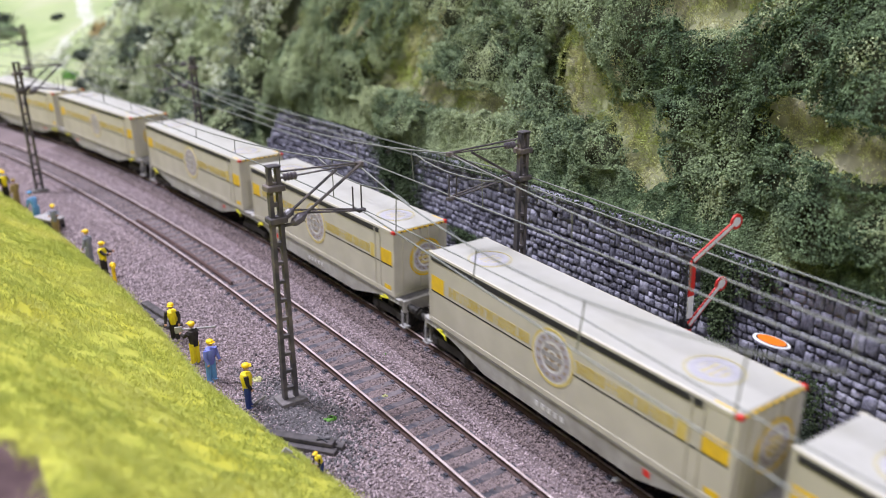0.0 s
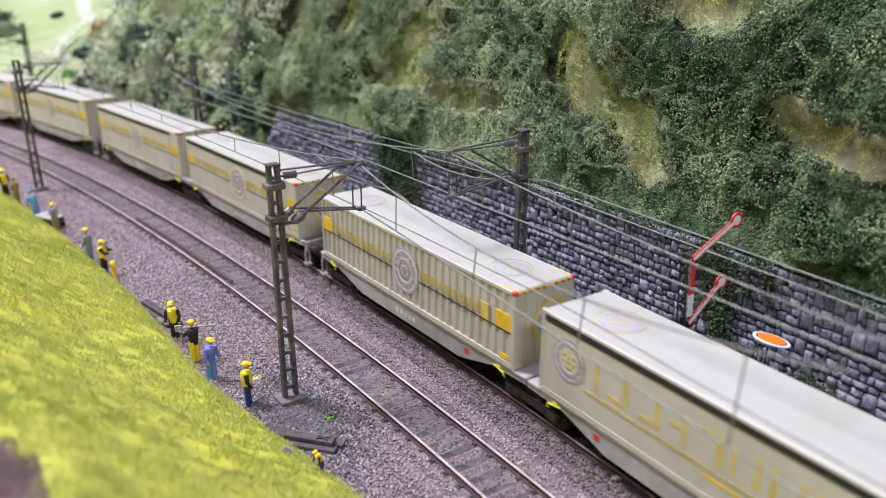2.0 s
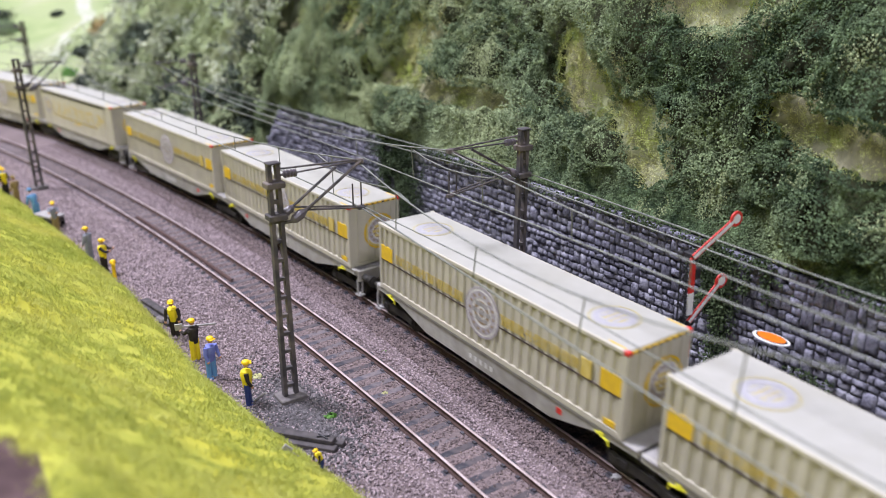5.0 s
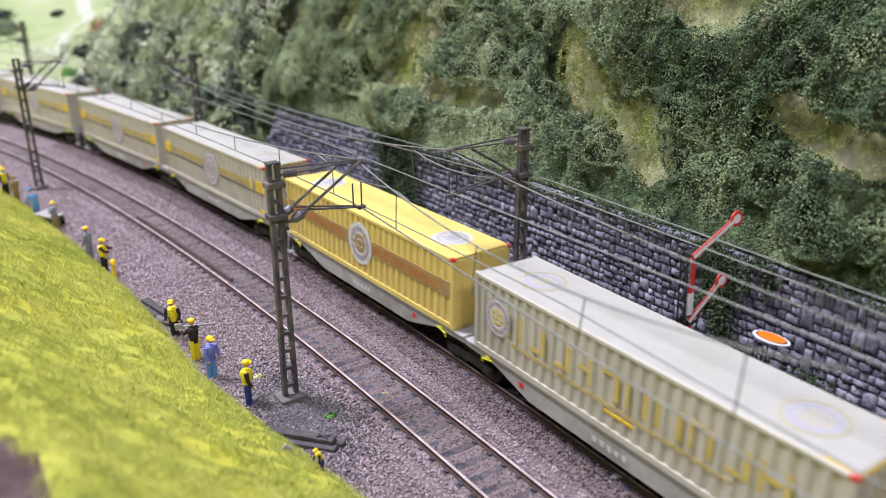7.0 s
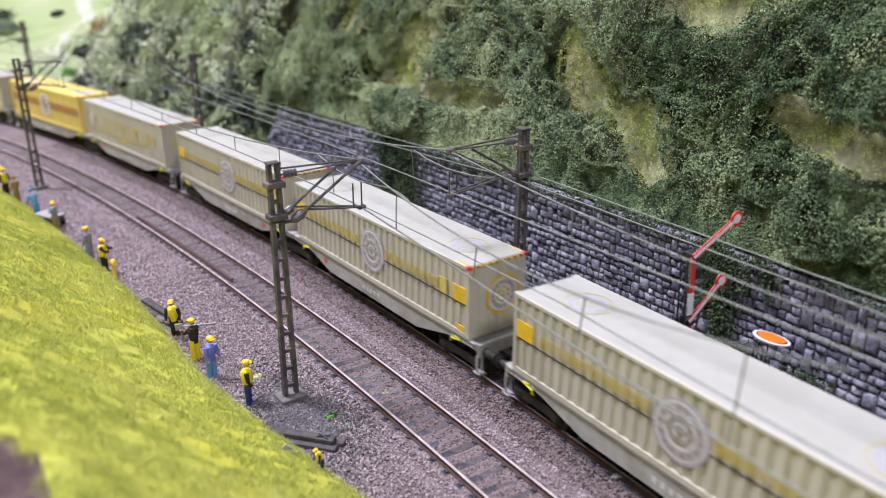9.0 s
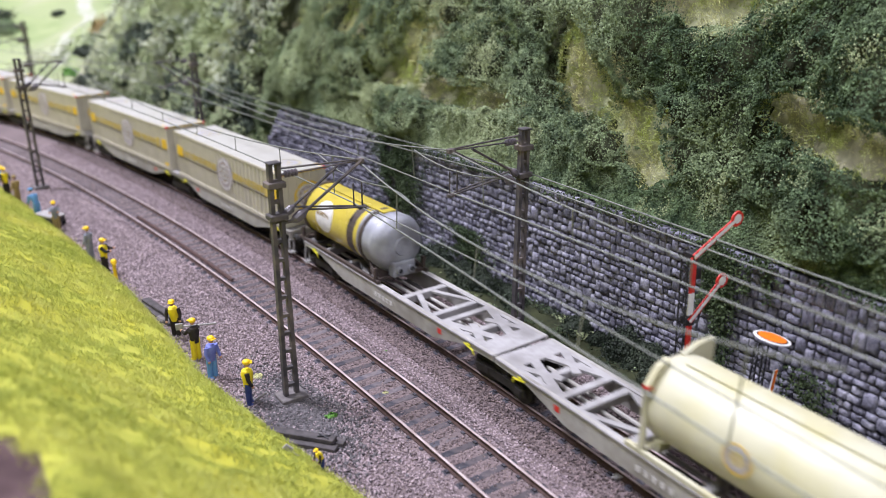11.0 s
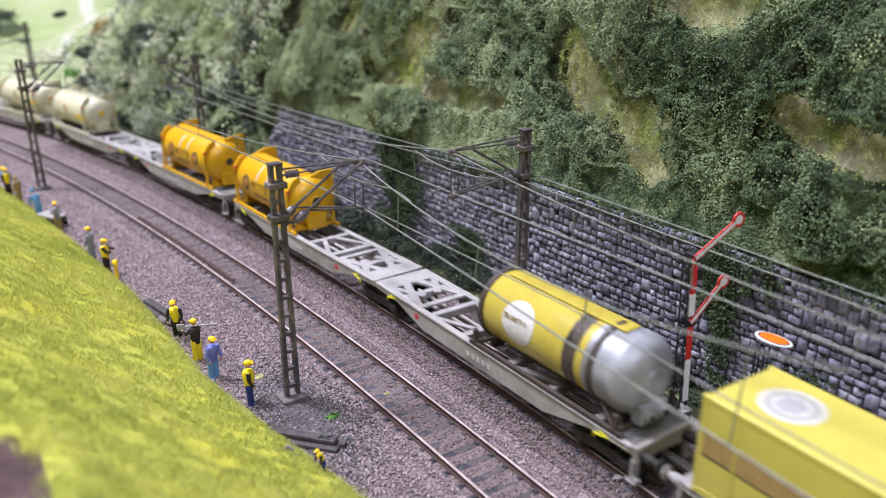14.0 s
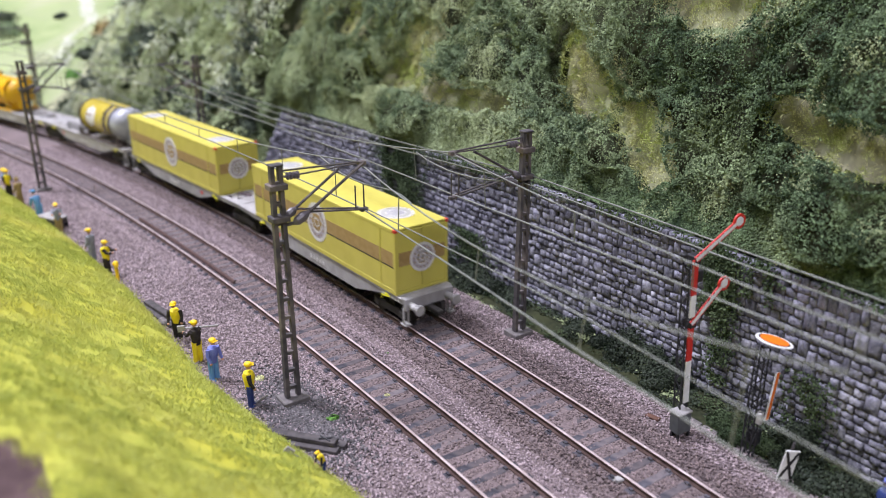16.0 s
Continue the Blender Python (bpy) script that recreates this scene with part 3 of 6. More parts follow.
def bank_grass():
    n = 520000
    s = -150 + 560 * rng.uniform(0, 1, n) ** 1.25
    d = 175 * rng.uniform(0, 1, n) ** 1.2
    o = bank_edge(s) - d + 1.8 * rng.normal(size=n)
    soil = ((s + 114) / 29) ** 2 + ((o + 178) / 13.5) ** 2 + 1.2 * (fnoise(s / 7, o / 7, 81) - 0.5) + rng.normal(size=n) * 0.2 < 0.72
    # thin places between the tufts
    keep = ~soil & (fnoise(s / 4.5, o / 4.5, 41, 2) + 0.3 * fnoise(s / 30, o / 18, 42) > rng.uniform(0.34, 0.62, n))
    s, o = s[keep], o[keep]
    tuft = fnoise(s / 7, o / 7, 45, 3)
    P = along(s, o, ground_z(s, o) - 0.4 + 1.5 * tuft * rng.uniform(0, 1, len(s)))
    N = np.zeros_like(P)
    N[:, 2] = 1
    N[:, 0] += (fnoise(s / 5, o / 5, 43, 2) - 0.5) * 1.3
    N[:, 1] += (fnoise(s / 5, o / 5, 44, 2) - 0.5) * 1.3
    olive = fnoise(s / 24, o / 13, 48, 3) + rng.uniform(-0.13, 0.13, len(s)) > 0.56
    for sel, m, label in ((~olive, BLADE, "dense yellow-green static grass on the bank"), (olive, BLADEOLIVE, "duller olive static grass patches on the bank")):
        tagged(new("static_grass", blades("static_grass", P[sel], N[sel], 1.7, 0.2, m, 0.7)), label, "grass", kind="stuff")


bank_grass()


# ---- ballast ----
def ballast():
    def stones(n, s0, s1, size, pw, o0=-99, o1=38, m=BALLAST, label="loose reddish grey ballast stones round the tracks"):
        s = s0 + (s1 - s0) * rng.uniform(0, 1, n) ** pw
        o = rng.uniform(o0, o1, n)
        if m is not BALLAST:
            s, o = (s0 + s1) / 2 + rng.normal(size=n) * 17, -77 + rng.normal(size=n) * 7
        keep = o > bank_edge(s) - 1 + rng.normal(size=n) * 1.5
        # fewer on the sleepers
        for c in (0.0, near_track(s)):
            inside = abs(o - c) < 11.8
            on = (s + 330) % 7.7
            keep &= ~(inside & ((on < 1.7) | (on > 6.0)) & (rng.uniform(0, 1, n) < 0.88))
            keep &= ~(abs(abs(o - c) - 8.6) < 1.3)
        s, o = s[keep], o[keep]
        n = len(s)
        r = size * rng.uniform(0.6, 1.35, n)
        between = np.minimum(abs(o), abs(o - near_track(s))) < 13.2
        P = along(s, o, ground_z(s, o) + np.where(between, 0.0, 0.25 + 0.25 * rng.uniform(0, 1, n)))
        A = rng.normal(size=(n, 3))
        A /= np.linalg.norm(A, axis=1, keepdims=True)
        B = np.cross(A, rng.normal(size=(n, 3)))
        B /= np.linalg.norm(B, axis=1, keepdims=True)
        C = np.cross(A, B)
        k = rng.uniform(0.6, 1.2, (n, 6))
        V = np.stack([P + A * (r * k[:, 0])[:, None], P - A * (r * k[:, 1])[:, None], P + B * (r * k[:, 2])[:, None], P - B * (r * k[:, 3])[:, None],
                      P + C * (r * k[:, 4])[:, None] * 0.7, P - C * (r * k[:, 5])[:, None] * 0.7], 1).reshape(-1, 3)
        T = np.array([[0, 2, 4], [2, 1, 4], [1, 3, 4], [3, 0, 4], [2, 0, 5], [1, 2, 5], [3, 1, 5], [0, 3, 5]])
        F = (np.arange(n)[:, None, None] * 6 + T[None]).reshape(-1, 3)
        if m is not BALLAST:
            tagged(new("ballast", array_mesh("ballast", V, F, m)), label, "ballast", kind="stuff")
            return
        # dirt tint between the rails; beside the train the colour imitates its shadow
        dusk = np.repeat(np.minimum(abs(o), abs(o - near_track(s))) + rng.normal(size=n) * 1.5 < np.where(o > -22, 24, 10.5), 8)
        tagged(new("ballast", array_mesh("ballast", V, F, m, DUSKSTONE, index=dusk.astype(int))), label, "ballast", kind="stuff")

    stones(88000, -190, 150, 0.55, 1.0)
    stones(56000, 150, 520, 0.62, 1.25)
    stones(6500, -55, 25, 0.75, 1.0, m=GREYSTONE, label="dark grey stones heaped round the mast foot")


ballast()


# ---- retaining wall ----
def stone_mesh(k):
    """A rock-faced block, 1 x 1 x 1, its front towards +y."""
    r = random.Random(k)
    g = 3
    vs, fs = [], []
    for j in range(g + 1):
        for i in range(g + 1):
            x, z = i / g - 0.5, j / g - 0.5
            edge = i in (0, g) or j in (0, g)
            vs.append((x * (0.95 if edge else 1.15) + r.uniform(-1, 1) * 0.03, (0.27 + r.uniform(-0.05, 0.05) if edge else 0.42 + r.uniform(-0.11, 0.11)), z * (0.93 if edge else 1.15) + r.uniform(-1, 1) * 0.035))
    for j in range(g):
        for i in range(g):
            a = j * (g + 1) + i
            fs.append((a, a + g + 1, a + g + 2, a + 1))
    ring = list(range(g + 1)) + [j * (g + 1) + g for j in range(1, g + 1)] + [g * (g + 1) + i for i in range(g - 1, -1, -1)] + [j * (g + 1) for j in range(g - 1, 0, -1)]
    base = len(vs)
    for i in ring:
        vs.append((vs[i][0], -0.5, vs[i][2]))
    for i in range(len(ring)):
        k2 = (i + 1) % len(ring)
        fs.append((ring[i], ring[k2], base + k2, base + i))
    return vs, fs


def retaining_wall():
    ss = np.arange(-420, 345, 10.0)
    n = len(ss)
    prof = [(61.0, -8.0), (61.0, None), (66.0, None), (66.0, -8.0)]
    rows = []
    for o, z in prof:
        zz = np.full(n, z) if z is not None else np.maximum(wall_top(ss) - 0.6, -7.9)
        rows.append(along(ss, np.full(n, o), zz))
    V = np.stack(rows, 1).reshape(-1, 3)
    i = np.arange(n * 4).reshape(n, 4)
    F = np.concatenate([np.stack([i[:-1, a], i[:-1, b], i[1:, b], i[1:, a]], -1) for a, b in ((0, 1), (1, 2), (2, 3))])
    wall = tagged(new("wall_retaining", array_mesh("wall_retaining", V, F, MORTAR)), "slate-blue rock-faced stone retaining wall along the track", "wall", kind="structure")
    r = random.Random(8)
    variants = []
    for k in range(10):
        vs, fs = stone_mesh(k)
        variants.append((vs, fs, None))
    meshes = []
    for vs, fs, _ in variants:
        sh = Shape().add([(x * 5.6, y * 3.4, z * 3.8) for x, y, z in vs], fs)
        me = array_mesh("stone", np.array(sh.v), np.array(sh.f), STONE)
        meshes.append(me)
    joined_v, joined_f, base = [], [], 0
    z, count, h = -5.0, 0, 3.0
    taken = []
    while z < 57:
        after, used = r.uniform(2.2, 3.6), []
        s = -330.0 + r.uniform(0, 6)
        while s < 335:
            block = next((e for a, e in taken if a - 2.2 < s < e), None)
            if block is not None:
                s = block
                continue
            w = r.uniform(2.2, 5.2)
            gap = min((a for a, e in taken if a > s), default=999.0) - s
            w = gap if w > gap - 1.8 else w
            double = w < 5.2 and r.random() < 0.11 and float(wall_top(s)) > z + h + after
            if double:
                used.append((s, s + w))
            c, top = s + w / 2, float(wall_top(s + w / 2))
            zz = z + r.uniform(-0.2, 0.2)
            hh = min((h + after if double else h) + r.uniform(-0.25, 0.2), top - zz)
            s += w
            if hh < 1.6:
                continue
            k = r.randrange(10)
            depth = r.uniform(2.8, 4.2)
            at = spot(c, 61.0 - depth * 0.2, zz + hh / 2, r.uniform(-2.5, 2.5))
            m = at @ Matrix.Diagonal((w * MM, depth * MM, hh * MM, 1))
            if -140 < c < -20 and 26 < z < 56 and count < 300:
                ob = new("stone", meshes[k])
                ob.parent = wall
                ob.matrix_basis = at @ Matrix.Diagonal((w / 5.6, depth / 3.4, hh / 3.8, 1))
                count += 1
            else:
                vs, fs, _ = variants[k]
                joined_v += [tuple((m @ Vector(p)) * 1000) for p in vs]
                joined_f += [tuple(i + base for i in f) for f in fs]
                base += len(vs)
        z, h, taken = z + h, after, used
    part("stonework", array_mesh("stonework", np.array(joined_v), np.array(joined_f), STONEFAR), None, wall, "joined rock-faced stones of the wall")["kind"] = "stuff"


retaining_wall()


# ---- tracks ----
def track(name, label, off, s0, s1):
    ss = np.concatenate([np.arange(s0, -440, 40.0), np.arange(-440, 900, 8.0), np.arange(900, s1, 40.0)])
    o = off(ss) if callable(off) else np.full(len(ss), float(off))
    tr = thing(name, pose(0, 0, 0), label, "railway track", "tracks")
    for side in (-1, 1):
        prof = [(-0.95, -2.2), (-0.95, -1.85), (-0.25, -1.6), (-0.25, -0.75), (-0.5, -0.6), (-0.5, -0.06), (0.5, -0.06), (0.5, -0.6), (0.25, -0.75), (0.25, -1.6), (0.95, -1.85), (0.95, -2.2)]
        V, F = ribbon(prof, ss, o + side * 8.6)
        rail = part("rail", array_mesh("rail", V, F, RAILRUST), None, tr, "rusty brown rail")
        V, F = ribbon([(-0.5, -0.07), (-0.36, 0.0), (0.36, 0.0), (0.5, -0.07)], ss, o + side * 8.6)
        part("running_surface", array_mesh("running_surface", V, F, RAILTOP), None, rail, "worn shiny rail head")
    me = Shape().box(-1.55, 1.55, -11.9, 11.9, -3.9, -2.15, 0.2)
    for side in (-1, 1):
        for e in (-1, 1):
            me.box(-0.75, 0.75, side * 8.6 + e * 1.6 - 0.5, side * 8.6 + e * 1.6 + 0.5, -2.2, -1.55)
    me = me.mesh("sleeper", SLEEPER)
    r = random.Random(4)
    s = -330.0
    while s < 760:
        c = float(near_track(s)) if callable(off) else off
        m = spot(s + r.uniform(-0.3, 0.3), c, r.uniform(-0.12, 0.08), r.uniform(-1.2, 1.2))
        ob = new("sleeper", me)
        ob.parent = tr
        ob.matrix_basis = m
        s += 7.7
    return tr


track("track", "rusty railway track carrying the container train", 0.0, -4050, 5050)
track("track", "empty rusty railway track beside the grass bank", near_track, -4050, 5050)


def spare_rail():
    ss = np.arange(118, 262, 6.0)
    o = near_track(ss) - 4.2
    V, F = ribbon([(-0.9, -2.0), (-0.3, -1.6), (-0.5, -0.2), (0.5, -0.2), (0.3, -1.6), (0.9, -2.0)], ss, o)
    tagged(new("spare_rail", array_mesh("spare_rail", V, F, RAILRUST)), "rusty spare rail lying between the rails", "rail")


spare_rail()


# ---- containers ----
CL, CW, CB, CT = 72.3, 14.3, 15.4, 45.8


def rib_panel(side, x0, x1, z0, z1, y, depth, pitch):
    sh = Shape()
    pts, x = [], x0
    while x < x1 - 0.01:
        e = min(x + pitch, x1)
        w = e - x
        pts += [(x, y), (x + w * 0.32, y), (x + w * 0.48, y - depth), (x + w * 0.84, y - depth)]
        x = e
    pts.append((x1, y))
    n = len(pts)
    vs = [(a, side * b, z0) for a, b in pts] + [(a, side * b, z1) for a, b in pts] + [(x0, side * (y - 1.3), z0), (x1, side * (y - 1.3), z0), (x0, side * (y - 1.3), z1), (x1, side * (y - 1.3), z1)]
    fs = [(i, i + 1, n + i + 1, n + i) for i in range(n - 1)]
    k = 2 * n
    fs += [(k, k + 1, k + 3, k + 2), (0, n, k + 2, k), (n - 1, k + 1, k + 3, 2 * n - 1)]
    return sh.add(vs, fs)


def disc(c, axis, r, t, n=28):
    p, q = Vector(c), Vector(c) + Vector(axis) * t
    return Shape().lathe(p, q, [(0, r), (0.6, r), (1, r * 0.985)], n)


def ring(c, axis, r0, r1, t, n=28):
    ax = Vector(axis).normalized()
    a = ax.orthogonal().normalized()
    b = ax.cross(a)
    sh = Shape()
    vs, fs = [], []
    for i in range(n):
        w = 2 * math.pi * i / n
        d = a * math.cos(w) + b * math.sin(w)
        for r, h in ((r0, 0), (r0, t), (r1, t), (r1, 0)):
            vs.append(Vector(c) + d * r + ax * h)
    for i in range(n):
        j = (i + 1) % n
        fs += [(i * 4 + k, i * 4 + (k + 1) % 4, j * 4 + (k + 1) % 4, j * 4 + k) for k in range(4)]
    return sh.add(vs, fs)


def emblem(parent, c, axis, r, outer, t0=0.0, centre=None):
    """A round badge: pale plate, rim and ring, and bars that stand for its lettering."""
    ax = Vector(axis)
    c = Vector(c) + ax * t0
    b = part("badge", disc(c, axis, r * 0.9, 0.12), ROOFW if abs(ax.z) > 0.5 and outer is ROOFGOLD else PRINTWHITE, parent, "pale round badge")
    part("rim", ring(c, axis, r * (0.9 if abs(ax.z) < 0.5 else 0.94), r, 0.16), outer, b)
    part("inner_ring", ring(c + ax * 0.1, axis, r * 0.56, r * 0.82, 0.09), EMBLEMGREY if abs(ax.z) < 0.5 else (ROOFGREY if outer is ROOFGOLD else ROOFW), b)
    part("centre", disc(c + ax * 0.02, axis, r * 0.46, 0.14), MOTIF if abs(ax.z) < 0.5 else (ROOFGOLD if outer is ROOFGOLD else ROOFW), b)
    up = Vector((0, 0, 1)) if abs(ax.z) < 0.5 else Vector((1, 0, 0))
    if abs(ax.z) < 0.5:
        part("motif_ring", ring(c + ax * 0.13, axis, r * 0.18, r * 0.27, 0.07, 20), PRINTWHITE, b)
        dots = Shape()
        for k in range(14):
            w = 2 * math.pi * k / 14 + 0.2
            d = c + up * (0.69 * r * math.cos(w)) + ax.cross(up) * (0.69 * r * math.sin(w)) + ax * 0.17
            dots.lathe(d, d + ax * 0.07, [(0, r * 0.07), (1, r * 0.065)], 6)
        part("ring_dots", dots, MOTIF, b)
    sd = ax.cross(up)
    sh = Shape()
    for k, (u, w) in enumerate(((0.32, 0.36), (0.02, 0.52), (-0.26, 0.36))):
        pts = []
        for du, dw in ((-0.09, -w), (0.09, -w), (0.09, w), (-0.09, w)):
            pts.append(c + up * (u + du) * r + sd * dw * r)
        vs = [p + ax * 0.08 for p in pts] + [p + ax * 0.2 for p in pts]
        sh.add(vs, [(0, 1, 2, 3), (4, 7, 6, 5), (0, 4, 5, 1), (1, 5, 6, 2), (2, 6, 7, 3), (3, 7, 4, 0)])
    part("print_bar", sh, centre or PALEGOLD, b)


def print_bars(parent, x0, x1, z0, z1, side, y, material, seed, gap=0.35, wide=0.34):
    """Upright bars that stand for a line of lettering."""
    r = random.Random(seed)
    sh = Shape()
    x = x0
    while x < x1:
        w = r.uniform(0.8, 1.2) * (z1 - z0) * wide
        ya, yb = sorted((side * y, side * (y + 0.12)))
        kind = r.random()
        sh.box(x, x + w * min(0.34, 0.2 / wide), ya, yb, z0, z1)
        if kind < 0.6:
            sh.box(x + w * (1 - min(0.3, 0.16 / wide)), x + w, ya, yb, z0, z1)
        if kind > 0.35:
            zc = z0 + (z1 - z0) * r.choice((0.0, 0.45, 0.85))
            sh.box(x + w * 0.3, x + w * 0.8, ya, yb, zc, zc + (z1 - z0) * 0.17)
        x += w * (1 + gap)
    part("lettering", sh, material, parent)


def container(kind, label):
    """kind: smooth, ribbed, lettered, letter_ribbed, sunny, plain_yellow."""
    th = thing("container", pose(0, 0, 0), label, "container", "containers on the train")
    paint = {"sunny": SUNYEL, "plain_yellow": YELLOW}.get(kind, CREAM)
    roofp = {"sunny": SUNYEL, "plain_yellow": YELLOW}.get(kind, ROOFW)
    ribbed = kind in ("ribbed", "letter_ribbed", "sunny")
    part("floor_pan", Shape().box(-CL + 1, CL - 1, -CW + 1.2, CW - 1.2, CB + 0.2, CB + 1.6), paint, th)
    for sd in (-1, 1):
        if ribbed:
            part("side_panel", rib_panel(sd, -CL + 1.4, CL - 1.4, CB + 2.2, CT - 1.6, CW - 0.15, 0.65, 4.75), paint, th)
        else:
            sh = Shape().box(-CL + 1.4, CL - 1.4, *sorted((sd * (CW - 1.4), sd * (CW - 0.12))), CB + 2.2, CT - 1.6)
            part("side_panel", sh, paint, th)
            for x in (-CL + 12, CL - 12) if kind == "plain_yellow" else (-CL + 11, -CL + 15):
                part("side_rib", Shape().box(x - 0.3, x + 0.3, *sorted((sd * (CW - 0.3), sd * (CW + 0.15))), CB + 2.0, CT - 1.4), paint, th)
        part("bottom_rail", Shape().box(-CL + 1, CL - 1, *sorted((sd * (CW - 1.3), sd * CW)), CB, CB + 2.25, 0.15), paint, th)
        part("top_rail", Shape().box(-CL + 1, CL - 1, *sorted((sd * (CW - 1.2), sd * CW)), CT - 1.7, CT - 0.1, 0.2), paint, th)
        for e in (-1, 1):
            part("corner_post", Shape().box(*sorted((e * (CL - 1.8), e * CL)), *sorted((sd * (CW - 1.8), sd * (CW + 0.05))), CB, CT - 0.05, 0.2), paint, th)
            for z in (CB - 0.0, CT - 1.5):
                red = e < 0 and z > 30
                part("corner_casting", Shape().box(*sorted((e * (CL - 2.0), e * (CL + 0.12))), *sorted((sd * (CW - 1.6), sd * (CW + 0.14))), z, z + 1.55, 0.2), RED if red else paint, th, "red corner casting" if red else "")
    roof = Shape().box(-CL + 0.6, CL - 0.6, -CW + 0.5, CW - 0.5, CT - 1.0, CT + 0.05, 0.25)
    part("roof", roof, roofp, th, "pale roof sheet" if paint is CREAM else "")
    # ends: a plain far end, doors with locking rods at the near end
    part("end_wall", Shape().box(CL - 1.2, CL - 0.1, -CW + 1.5, CW - 1.5, CB + 1, CT - 1, 0.1), paint, th)
    for sd in (-1, 1):
        d = part("door", Shape().box(-CL + 0.15, -CL + 1.2, *sorted((sd * 0.15, sd * (CW - 1.7))), CB + 1.6, CT - 1.2, 0.15), paint, th)
        for y in (4.0, 9.5) if kind != "plain_yellow" else ():
            part("locking_rod", Shape().tube((-CL - 0.15, sd * y, CB + 1.2), (-CL - 0.15, sd * y, CT - 1.0), 0.3, 6), paint, d)
    part("door_sill", Shape().box(-CL, -CL + 1.3, -CW + 1.6, CW - 1.6, CB, CB + 1.5, 0.15), paint, th)
    if paint is CREAM:
        strip = part("warning_strip", Shape().box(-CL - 0.06, -CL + 0.3, -CW + 1.8, CW - 1.8, CT - 1.15, CT - 0.35), GOLD, th, "yellow and black warning strip")
        for k in range(8):
            part("black_dash", Shape().box(-CL - 0.1, -CL + 0.2, -11.6 + k * 3.0, -10.4 + k * 3.0, CT - 1.1, CT - 0.4), BLACK, strip)
        for sd in (-1, 1):
            part("roof_edge_mark", Shape().box(-CL + 2.2, -CL + 9, *sorted((sd * (CW - 1.6), sd * (CW - 0.9))), CT - 0.05, CT + 0.09), GOLD, th, "short yellow roof edge mark")
            part("end_arc", ring((-CL - 0.1, -2.5, 31.0), (-1, 0, 0), 7.9, 8.7, 0.2, 24), GOLD, th) if sd > 0 else None
    y0 = CW - 0.12
    for sd in (-1, 1):
        ys = sorted((sd * (CW - 0.5), sd * (CW - 0.04)))
        if kind in ("smooth", "ribbed"):
            for x0, x1, m in ((-CL + 1.6, -CL + 10.5, GOLD), (-CL + 14.5, -CL + 19, LETTERGOLD), (CL - 10.5, CL - 1.6, GOLD)):
                part("end_band", Shape().box(x0, x1, *ys, 29.8, 36.2), m, th, "ochre end band")
            part("stripe", Shape().box(-CL + 1.6, CL - 1.6, *ys, 29.2, 29.75), BLACK if kind == "smooth" else DARKFRAME, th, "thin dark stripe")
            print_bars(th, -CL + 20, -12, 31, 35, sd, y0, LETTERGOLD, 3)
            print_bars(th, 10, CL - 14, 31, 35, sd, y0, LETTERGOLD, 4)
            emblem(th, (-2, sd * y0, 31.2), (0, sd, 0), 10.2, PALEGOLD if kind == "smooth" else EMBLEMGREY, centre=PRINTGREY)
            part("mark", Shape().box(-CL + 3, -CL + 8, *ys, CB + 2.6, CB + 4.6), GOLD, th)
        elif kind in ("lettered", "letter_ribbed"):
            print_bars(th, -CL + 14, CL - 26, 27.8, 37, sd, y0, LETTERGOLD, 11, 0.3, 0.98)
            print_bars(th, -CL + 30, CL - 22, 24.5, 26, sd, y0, PALEGOLD, 12)
            part("print_underline", Shape().box(-8, 4, *ys, 22.4, 23.4), GOLD, th)
            emblem(th, (CL - 14, sd * y0, 32.5), (0, sd, 0), 7.6, PRINTGREY)
        elif kind == "sunny":
            part("band", Shape().box(-CL + 1.6, CL - 1.6, *ys, 28.6, 35.4), BROWNBAND, th, "brown band")
            print_bars(th, -CL + 8, -14, 29.8, 34.2, sd, CW - 0.06, REDBROWN, 21)
            print_bars(th, 12, CL - 8, 29.8, 34.2, sd, CW - 0.06, REDBROWN, 22)
            emblem(th, (-2, sd * y0, 31.5), (0, sd, 0), 10.0, PRINTWHITE, centre=BROWNBAND)
        else:
            part("band", Shape().box(-CL + 1.6, CL - 1.6, *ys, 28.6, 35.0), BROWNBAND, th, "brown band")
            part("stripe", Shape().box(-CL + 1.6, CL - 1.6, *ys, 27.9, 28.4), DARKFRAME, th)
            emblem(th, (-2, sd * y0, 31.0), (0, sd, 0), 10.0, PRINTWHITE, centre=BROWNBAND)
        if kind in ("smooth", "lettered"):
            part("curtain_rail", Shape().box(-CL + 11, CL - 1.7, *sorted((sd * (CW - 0.5), sd * (CW + 0.12))), 42.4, 44.7, 0.1), BLACK, th, "black rail under the roof edge")
    if kind == "plain_yellow":
        part("end_band", Shape().box(-CL - 0.02, -CL + 0.2, -CW + 1.9, CW - 1.9, 28.6, 35.0), BROWNBAND, th)
        emblem(th, (-CL, 0, 31.0), (-1, 0, 0), 6.8, PRINTWHITE, 0.2, centre=PRINTGREY)
        discs = (-52.0, 56.0)
    else:
        emblem(th, (-CL, -2.5, 31.0), (-1, 0, 0), 7.6, PALEGOLD if paint is CREAM else PRINTGREY, 0.1)
        discs = (-53.0, 51.0)
    for x in discs:
        emblem(th, (x, 0, CT), (0, 0, 1), 8.6, PRINTWHITE if kind in ("plain_yellow", "sunny") else ROOFGOLD, 0.05, ROOFGREY)
    return th


